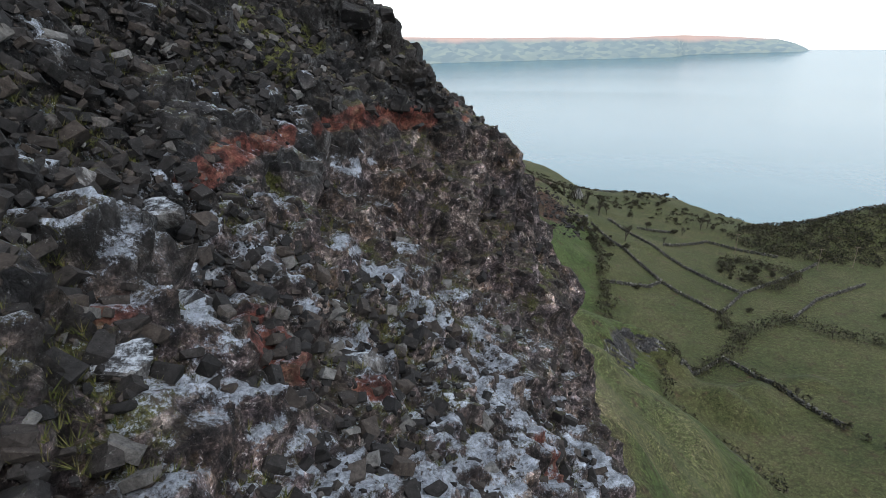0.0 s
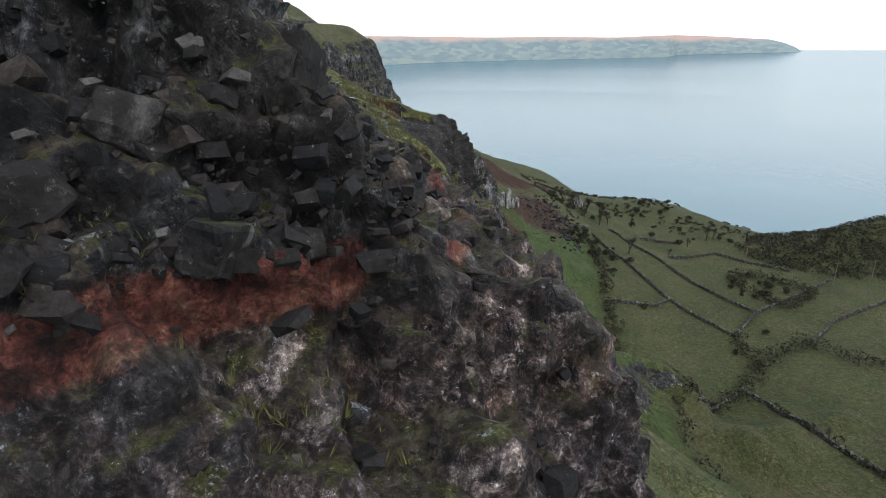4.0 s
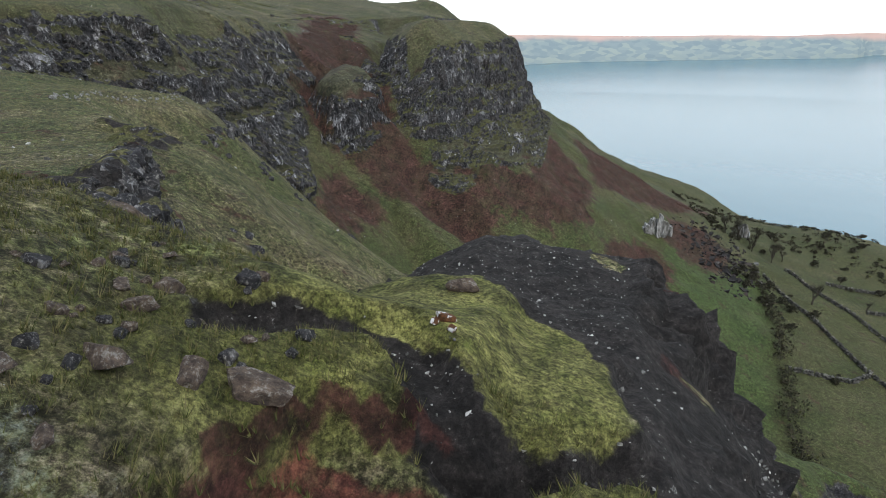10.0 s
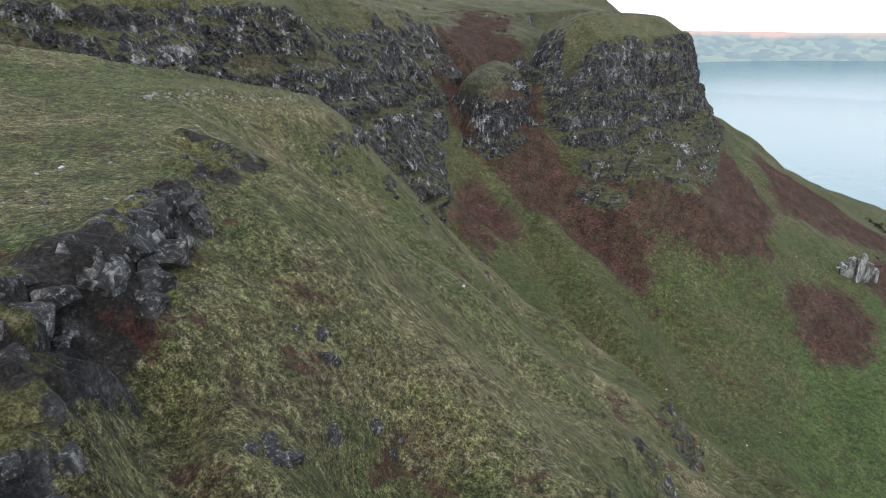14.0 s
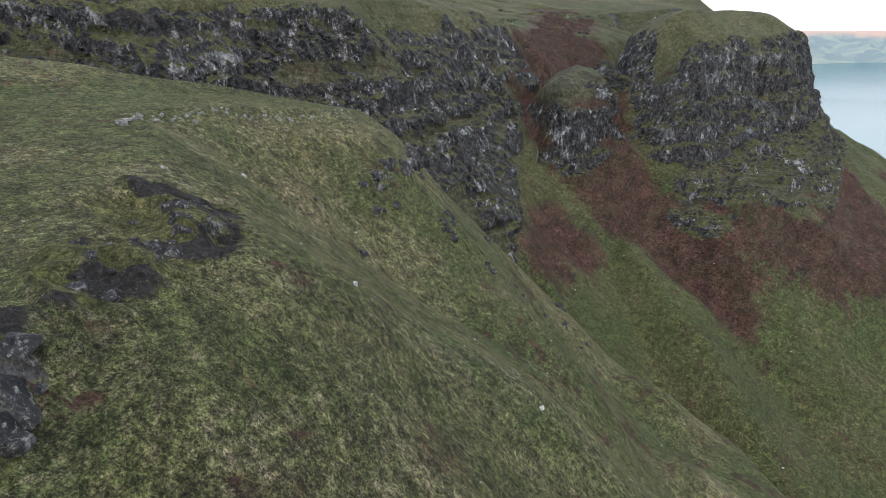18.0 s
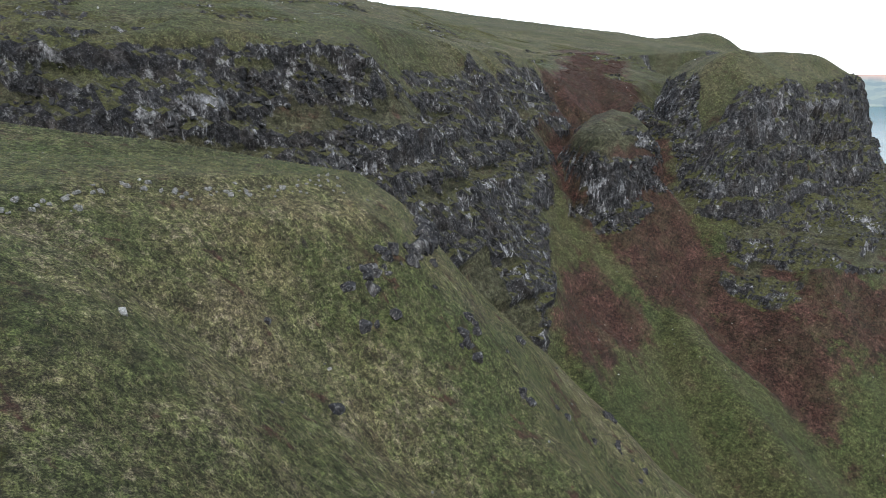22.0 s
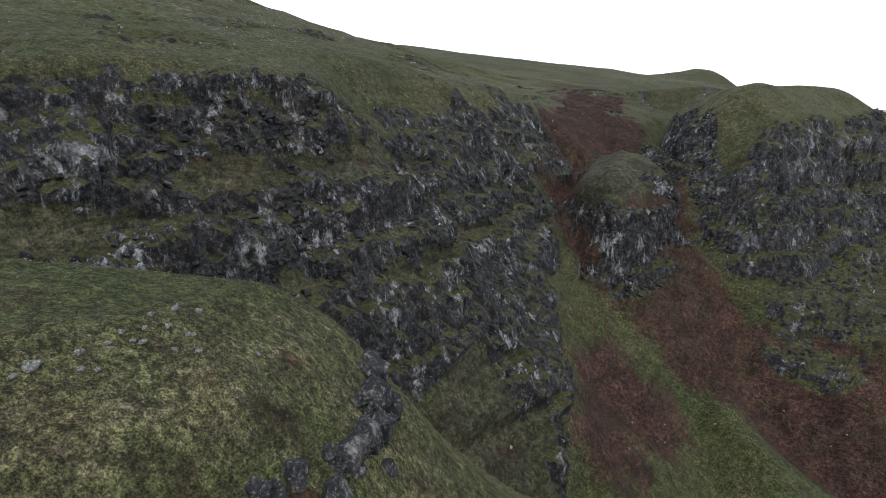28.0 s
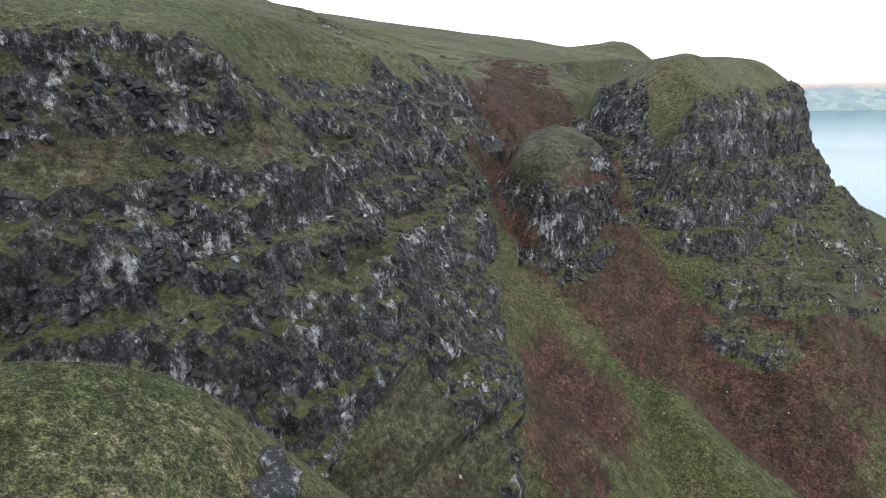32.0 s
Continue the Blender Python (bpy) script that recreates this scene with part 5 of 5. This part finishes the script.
for x, y, size in ((-2.1, 42.6, 0.35), (-1.5, 46.1, 0.4), (-3.6, 45.2, 0.5), (-4.6, 44.4, 0.5), (-2.95, 37.1, 0.42), (-2.75, 37.4, 0.48), (-2.7, 36.8, 0.36), (-1.2, 37.4, 0.32), (0.05, 35.55, 0.62), (-3.9, 36.4, 0.8), (-3.7, 38.4, 0.7)):
    boulder(x, y, size, brown_shapes, "brown basalt stone resting on the turf ledge", "stones on the ledge", 0.2)

for run, gap, low_size, high_size in (
    ([(-21, 57.9), (-19.6, 58.4), (-20.3, 60.1), (-20.8, 62), (-22.7, 65), (-25.4, 68.4)], 0.7, 0.7, 1.5),
    ([(-10.2, 50.3), (-10.6, 51.9), (-11.3, 52.7)], 0.6, 0.9, 1.8),
    ([(-13.5, 53.6), (-14.8, 54.8)], 0.45, 0.6, 1.2),
    ([(-12, 57), (-11.5, 55.7), (-10.8, 56.3), (-9.5, 58.4)], 0.45, 0.4, 1.1),
    ([(-7.7, 62.8), (-7.2, 63.4)], 0.4, 0.4, 0.8),
    ([(-5, 66.9), (-4.5, 67.6)], 0.4, 0.6, 1.1),
):
    for x, y in along(run, gap, 0.25):
        boulder(x, y, rng.uniform(low_size, high_size), grey_shapes, "dark lichen-specked basalt block of a low crag in the grass", "blocks of the low crags", 0.66, 0.0, "rock_block")
for x, y, size, lift in ((-3.45, 37.6, 0.5, 0.0), (-3.2, 37.3, 0.48, 0.16), (-2.9, 37.3, 0.4, 0.2), (-2.33, 37.35, 0.36, 0.0), (-1.85, 37.3, 0.2, 0.0), (-3.5, 38.1, 0.42, 0.0)):
    ob = boulder(x, y, size, frost_shapes, "brown basalt slab with a frosted flat top on the ledge", "frosted slabs on the ledge", 0.15, lift, "stone_slab")
    ob.rotation_euler = (rng.uniform(-0.15, 0.15), 0.2 + rng.uniform(-0.15, 0.15), rng.uniform(0, 6.28))
    ob.scale[2] *= 0.7
made = 0
while made < 70:
    x, y = rng.uniform(-3.7, -2.15), rng.uniform(40.9, 43.9)
    if cover_at(scar, x, y) > 0.3 or y < 41.4 and x > -2.7 or rng.random() < (x + 3.7) / 2.2:
        continue
    boulder(x, y, rng.uniform(0.05, 0.14) if rng.random() < 0.8 else rng.uniform(0.15, 0.27), rng.choice((brown_shapes, grey_shapes)), "rough brown stone strewn on the turf of the ledge", "strewn stones on the ledge", 0.15, 0.0, "stone")
    made += 1
rs = Shader("rust_stone", 0.9)
rs.colour(rs.mix(rs.ramp(rs.noise(0.6, 5, 0.6, rs.obj), (0.52, 0.0), (0.56, 0.9)), rs.ramp(rs.noise(0.12, 7, 0.8, rs.obj), (0.38, (0.030, 0.018, 0.010)), (0.62, (0.170, 0.070, 0.028))), (0.62, 0.62, 0.62)))
rs.bump(rs.noise(0.1, 6, 0.75, rs.obj), 0.6, 0.04)
for x, y, size in ((-1.32, 44.4, 0.2), (-1.24, 44.25, 0.12), (-1.4, 44.32, 0.1)):
    boulder(x, y, size, [boulder_mesh(470, 1.0, 0.8, 0.4, rs.m)], "rust-brown stone with white patches on the turf", "rust-brown stones on the ledge", 0.15, 0.0, "stone")

# rock pillars behind the ledge
for x, y, h, wd in ((-3.2, 33.5, 2.0, 0.75), (-3.9, 33.9, 2.6, 0.9), (-3.7, 35.3, 1.8, 0.8), (-4.4, 32.4, 2.6, 0.9), (-4.3, 36.6, 1.7, 0.7), (-4.6, 37.3, 1.9, 0.6), (-4.6, 38.6, 1.4, 0.7), (-4.5, 40.0, 0.9, 0.6), (-5.0, 41.0, 1.1, 0.8)):
    ob = boulder(x, y, 1.0, brown_shapes, "tall weathered basalt pillar behind the turf ledge", "basalt pillars", 0.3, 0.16 * h, "rock_pillar")
    ob.scale, ob.rotation_euler = (wd, 1.1 * wd, 0.85 * h), (rng.uniform(-0.25, 0.25), rng.uniform(-0.25, 0.25), rng.uniform(0, 6))

# leaning fence post on the ledge
bm = bmesh.new()
bmesh.ops.create_cone(bm, cap_ends=True, segments=9, radius1=0.022, radius2=0.017, depth=0.5)
for v in bm.verts:
    v.co += Vector((0.004 * rng.uniform(-1, 1), 0.004 * rng.uniform(-1, 1), 0.2))
m_wood = plain("weathered_wood", (0.16, 0.13, 0.10))
post = part("fence_post", bm, m_wood)
post.location, post.rotation_euler = (0.1, 34.8, ground_at(0.1, 34.8)), (0.1, 0.45, 0)
tagged(post, "leaning weathered wooden fence post on the turf ledge", "fence post")
bm = bmesh.new()
for k in range(3):
    bmesh.ops.create_cone(bm, cap_ends=True, segments=6, radius1=0.003, radius2=0.003, depth=0.07, matrix=Matrix.Translation((0.01 * k - 0.01, 0, 0.36)) @ Matrix.Rotation(1.4, 4, "X"))
part("wire_staple", bm, plain("rusty_wire", (0.12, 0.07, 0.05), 0.6), post, "rusty wire staples")

# ---- the low fields: walls, hedges, trees ----
wl = Shader("field_wall_stone", 0.92)
wl.colour(wl.ramp(wl.island(), (0.0, (0.030, 0.030, 0.028)), (0.6, (0.075, 0.073, 0.066)), (1.0, (0.150, 0.145, 0.130))))
m_wall = wl.m
hd = Shader("hedge_twigs", 0.95)
hd.colour(hd.ramp(hd.island(), (0.0, (0.014, 0.016, 0.009)), (0.5, (0.036, 0.035, 0.022)), (0.85, (0.062, 0.054, 0.040)), (1.0, (0.085, 0.090, 0.030))))
m_twig = hd.m
bk = Shader("bark", 0.95)
bk.colour(bk.ramp(bk.noise(0.3, 5, 0.7, bk.obj), (0.3, (0.030, 0.026, 0.020)), (0.7, (0.085, 0.075, 0.060))))
bk.bump(bk.noise(0.08, 5, 0.7, bk.obj), 0.5, 0.02)
m_bark = bk.m


def stone_wall(points):
    bm_v, bm_f = [], []
    for x, y in along(points, 0.55, 0.12):
        z = ground_at(x, y)
        for lift in (0.15, 0.6, 1.0):
            pts, faces = chip(rng, (0.75, 0.95))
            n = len(bm_v)
            bm_v.extend((x + a * 0.9, y + b * 0.9, z + lift + c * 0.8) for a, b, c in pts)
            bm_f.extend(tuple(n + i for i in f) for f in faces)
    me = bpy.data.meshes.new("field_wall")
    me.from_pydata(bm_v, [], bm_f)
    me.materials.append(m_wall)
    return tagged(new("field_wall", me), "grey drystone wall dividing the pasture fields", "stone wall", "drystone field walls")


def cloud_of_twigs(vs, fs, cx, cy, cz, rx, rz, count, size):
    for _ in range(count):
        a, u = rng.uniform(0, 6.28), rng.uniform(-0.6, 1)
        r = rx * math.sqrt(max(0.0, 1 - u * u)) * (0.55 + 0.5 * rng.random())
        x, y, z = cx + r * math.cos(a), cy + r * math.sin(a), cz + rz * u * (0.7 + 0.4 * rng.random())
        n = len(vs)
        for _k in range(3):
            vs.append((x + rng.gauss(0, size), y + rng.gauss(0, size), z + rng.gauss(0, size)))
        fs.append((n, n + 1, n + 2))


def stems(vs, fs, x, y, z, h, r):
    a = rng.uniform(0, 6.28)
    n = len(vs)
    for k in range(3):
        vs.append((x + r * math.cos(a + 2.1 * k), y + r * math.sin(a + 2.1 * k), z - 0.2))
    vs.append((x + rng.gauss(0, 0.25 * h), y + rng.gauss(0, 0.25 * h), z + h))
    fs.extend(((n, n + 1, n + 3), (n + 1, n + 2, n + 3), (n + 2, n, n + 3)))


def from_lists(name, vs, fs, mat, parent=None):
    me = bpy.data.meshes.new(name)
    me.from_pydata(vs, [], fs)
    me.materials.append(mat)
    ob = new(name, me)
    if parent:
        ob.parent = parent
    return ob


def hedge(points, height, gap=1.6):
    top = tagged(new("hedge"), "overgrown leafless thorn hedge beside the pasture", "hedge", "field hedges")
    cv, cf, sv, sf = [], [], [], []
    for x, y in along(points, gap, 0.9):
        z, h = ground_at(x, y), height * rng.uniform(0.5, 1.25)
        cloud_of_twigs(cv, cf, x, y, z + 0.55 * h, 0.75 * h, 0.55 * h, 70, 0.22)
        for _ in range(3):
            stems(sv, sf, x + rng.gauss(0, 0.4), y + rng.gauss(0, 0.4), z, 0.9 * h, 0.07)
    from_lists("crown", cv, cf, m_twig, top)
    tagged(from_lists("undergrowth", sv, sf, m_bark, top), kind="stuff")
    return top


WALLS = [
    [(65, 234), (73, 211), (80, 188), (87, 176), (92, 167)], [(57, 179), (73, 182), (80, 188)], [(77, 249), (91, 218), (103, 192), (108, 184)],
    [(92, 167), (108, 184), (127, 195), (154, 214)], [(79, 138), (82, 131), (89, 116), (93, 108)], [(79, 138), (60, 123)],
    [(112, 162), (131, 178), (158, 192)], [(96, 230), (120, 240)], [(91, 249), (108, 251)], [(120, 240), (130, 228), (142, 221)],
]
for points in WALLS:
    stone_wall(points)
hedge([(61, 223), (60, 201), (55, 175), (50, 152), (51, 140), (58, 126), (68, 129)], 2.6)
hedge([(68, 129), (79, 138), (89, 148), (90, 154), (92, 167)], 3.0)
hedge([(89, 148), (102, 158), (112, 162), (118, 154), (124, 148), (150, 140)], 3.2)
hedge([(82, 131), (93, 108), (104, 84)], 1.8, 3.0)
hedge([(113, 213), (124, 216), (129, 210), (138, 200), (121, 186), (117, 195), (113, 213)], 3.2, 1.4)
hedge([(57, 126), (52, 112), (54, 90), (58, 60)], 2.4, 2.6)


def branch(vs, fs, p, d, length, r, depth, tips):
    q = p + d * length
    side = d.cross(Vector((0.3, 0.9, 0.2))).normalized()
    up = d.cross(side)
    n = len(vs)
    for c, rr in ((p, r), (q, r * 0.62)):
        for k in range(5):
            a = k * math.tau / 5
            vs.append(tuple(c + (side * math.cos(a) + up * math.sin(a)) * rr))
    for k in range(5):
        fs.append((n + k, n + (k + 1) % 5, n + 5 + (k + 1) % 5, n + 5 + k))
    if depth == 0:
        tips.append(q)
        return
    for _ in range(3 if depth > 1 else 4):
        t = rng.uniform(0.55, 1.0)
        nd = (d + Vector((rng.gauss(0, 0.55), rng.gauss(0, 0.55), rng.gauss(0.12, 0.3)))).normalized()
        branch(vs, fs, p + d * length * t, nd, length * rng.uniform(0.6, 0.8), r * 0.55, depth - 1, tips)


def bare_tree(height):
    """Built at the origin: a trunk with limbs, and a crown of bare twigs."""
    tree = tagged(new("tree"), "bare winter tree standing in the pasture", "tree", "bare trees")
    vs, fs, tips = [], [], []
    branch(vs, fs, Vector((0, 0, -0.3)), Vector((0.05, 0, 1)).normalized(), height * 0.3, height * 0.032, 3, tips)
    from_lists("trunk", vs, fs, m_bark, tree)
    cv, cf = [], []
    for t in tips:
        for _ in range(14):
            d = Vector((rng.gauss(0, 1), rng.gauss(0, 1), rng.gauss(0.3, 0.8))).normalized() * height * rng.uniform(0.06, 0.15)
            n = len(cv)
            w = d.cross(Vector((0, 0, 1))).normalized() * 0.035
            cv.extend((tuple(t - w), tuple(t + w), tuple(t + d)))
            cf.append((n, n + 1, n + 2))
    from_lists("crown", cv, cf, m_twig, tree)
    return tree


def bush():
    b = tagged(new("bush"), "dark rounded thorn bush in the rough pasture", "bush", "thorn bushes")
    cv, cf, sv, sf = [], [], [], []
    for _ in range(5):
        cloud_of_twigs(cv, cf, rng.gauss(0, 0.5), rng.gauss(0, 0.5), rng.uniform(0.5, 1.1), rng.uniform(0.5, 0.9), rng.uniform(0.5, 0.8), 60, 0.16)
    for _ in range(5):
        stems(sv, sf, rng.gauss(0, 0.2), rng.gauss(0, 0.2), 0, 1.1, 0.06)
    from_lists("crown", cv, cf, m_twig, b)
    tagged(from_lists("undergrowth", sv, sf, m_bark, b), kind="stuff")
    return b


def stand(ob, x, y, scale, copy=True):
    m = Matrix.Translation((x, y, ground_at(x, y))) @ Matrix.Rotation(rng.uniform(0, 6.28), 4, "Z")
    c = copy_thing(ob, m) if copy else ob
    if not copy:
        c.matrix_basis = m
    c.scale = (scale,) * 3
    return c


trees = [bare_tree(9.0), bare_tree(7.0)]
spots = [(77, 223, 1.2), (96, 251, 0.9), (97, 232, 0.6), (112, 248, 0.9), (124, 256, 1.1), (128, 258, 1.1), (76, 261, 1.2), (70, 266, 1.3), (66, 272, 1.3), (80, 262, 1.0), (72, 270, 1.3), (62, 262, 1.1), (60, 268, 1.2), (68, 259, 1.1), (74, 255, 1.0), (118, 150, 0.7), (88, 118, 0.6)]
for k, (x, y, sc) in enumerate(spots):
    stand(trees[k % 2], x, y, sc, k > 1)
bushes = [bush() for _ in range(3)]
for k in range(90):
    zone = rng.choice(((60, 222, 8, 12), (118, 205, 12, 10), (130, 262, 20, 14), (80, 285, 22, 18), (64, 265, 10, 10), (110, 300, 20, 20), (100, 200, 40, 40)))
    x, y = rng.gauss(zone[0], zone[2] * 0.6), rng.gauss(zone[1], zone[3] * 0.6)
    stand(bushes[k % 3], x, y, rng.uniform(0.5, 1.6), k > 2)


def scrub(r, sizes):
    h = r.uniform(*sizes)
    pts, faces = [], []
    for _ in range(22):
        a, u = r.uniform(0, 6.28), r.uniform(-0.2, 1)
        q = h * 0.8 * math.sqrt(max(0, 1 - u * u))
        n = len(pts)
        for _k in range(3):
            pts.append((q * math.cos(a) + r.gauss(0, 0.3), q * math.sin(a) + r.gauss(0, 0.3), 0.2 + h * 0.7 * u + r.gauss(0, 0.3)))
        faces.append((n, n + 1, n + 2))
    return pts, faces


scatter("scrub", 2600, in_box(125, 300, 205, 290, lambda x, y: ((x - 212) / 80) ** 2 + ((y - 240) / 34) ** 2 < 1), "dark scrub covering the low knoll by the shore", "scrub", m_twig, (1.0, 2.6), scrub)
scatter("gorse", 500, in_box(50, 170, 262, 360, lambda x, y: fbm(np.array([x]), np.array([y]), 20, 2, 5)[0] > 0.02), "dark gorse scattered on the shore terrace", "gorse", m_twig, (0.5, 1.4), scrub)


def utility_pole(x, y):
    pole = tagged(new("utility_pole"), "wooden power pole with a crossarm in the fields", "utility pole", "power poles")
    pole.location = (x, y, ground_at(x, y))
    bm = bmesh.new()
    bmesh.ops.create_cone(bm, cap_ends=True, segments=10, radius1=0.16, radius2=0.11, depth=9.4, matrix=Matrix.Translation((0, 0, 4.3)))
    part("pole", bm, m_wood, pole)
    bm = bmesh.new()
    bmesh.ops.create_cube(bm, size=1, matrix=Matrix.Translation((0, 0, 8.7)) @ Matrix.Diagonal((2.2, 0.12, 0.14, 1)))
    arm = part("crossarm", bm, m_wood, pole)
    for dx in (-1.0, 0.0, 1.0):
        bm = bmesh.new()
        bmesh.ops.create_cone(bm, cap_ends=True, segments=8, radius1=0.09, radius2=0.05, depth=0.3, matrix=Matrix.Translation((dx, 0, 8.92)))
        part("insulator", bm, m_wood, arm, "small pale insulator")
    return pole


for x, y in ((151, 209), (166, 210), (196, 196), (126, 226)):
    utility_pole(x, y)

ck = Shader("chalk", 0.9)
ck.colour(ck.mix(ck.ramp(ck.noise(1.2, 6, 0.75, stretch=(1, 1, 0.3)), (0.42, 0.0), (0.62, 1.0)), (0.08, 0.078, 0.07), (0.38, 0.38, 0.38)))
ck.bump(ck.noise(0.8, 5, 0.7), 0.7, 0.3)
m_chalk = ck.m
chalk_shapes = [boulder_mesh(500 + k, 1.0, 0.7, 1.1, m_chalk) for k in range(5)]


def chalk_outcrop(x, y, width, height, turn):
    top = tagged(new("chalk_outcrop"), "pale grey limestone face standing out of the slope", "rock outcrop", "limestone outcrops")
    top.location, top.rotation_euler = (x, y, ground_at(x, y)), (0, 0, turn)
    for k in range(9):
        f = k / 8 - 0.5
        b = new("block", chalk_shapes[k % 5])
        b.parent = top
        h = height * (1 - 1.2 * abs(f)) * rng.uniform(0.85, 1.1)
        b.location, b.rotation_euler = (f * width, rng.uniform(-0.6, 0.6), 0.25 * h), (0, 0, rng.uniform(-0.6, 0.6))
        b.scale = (width / 5, 4.0, h)
    return top


chalk_outcrop(27.3, 221, 9, 9, 0.5)
chalk_outcrop(67.8, 275, 5.5, 8, 0.4)
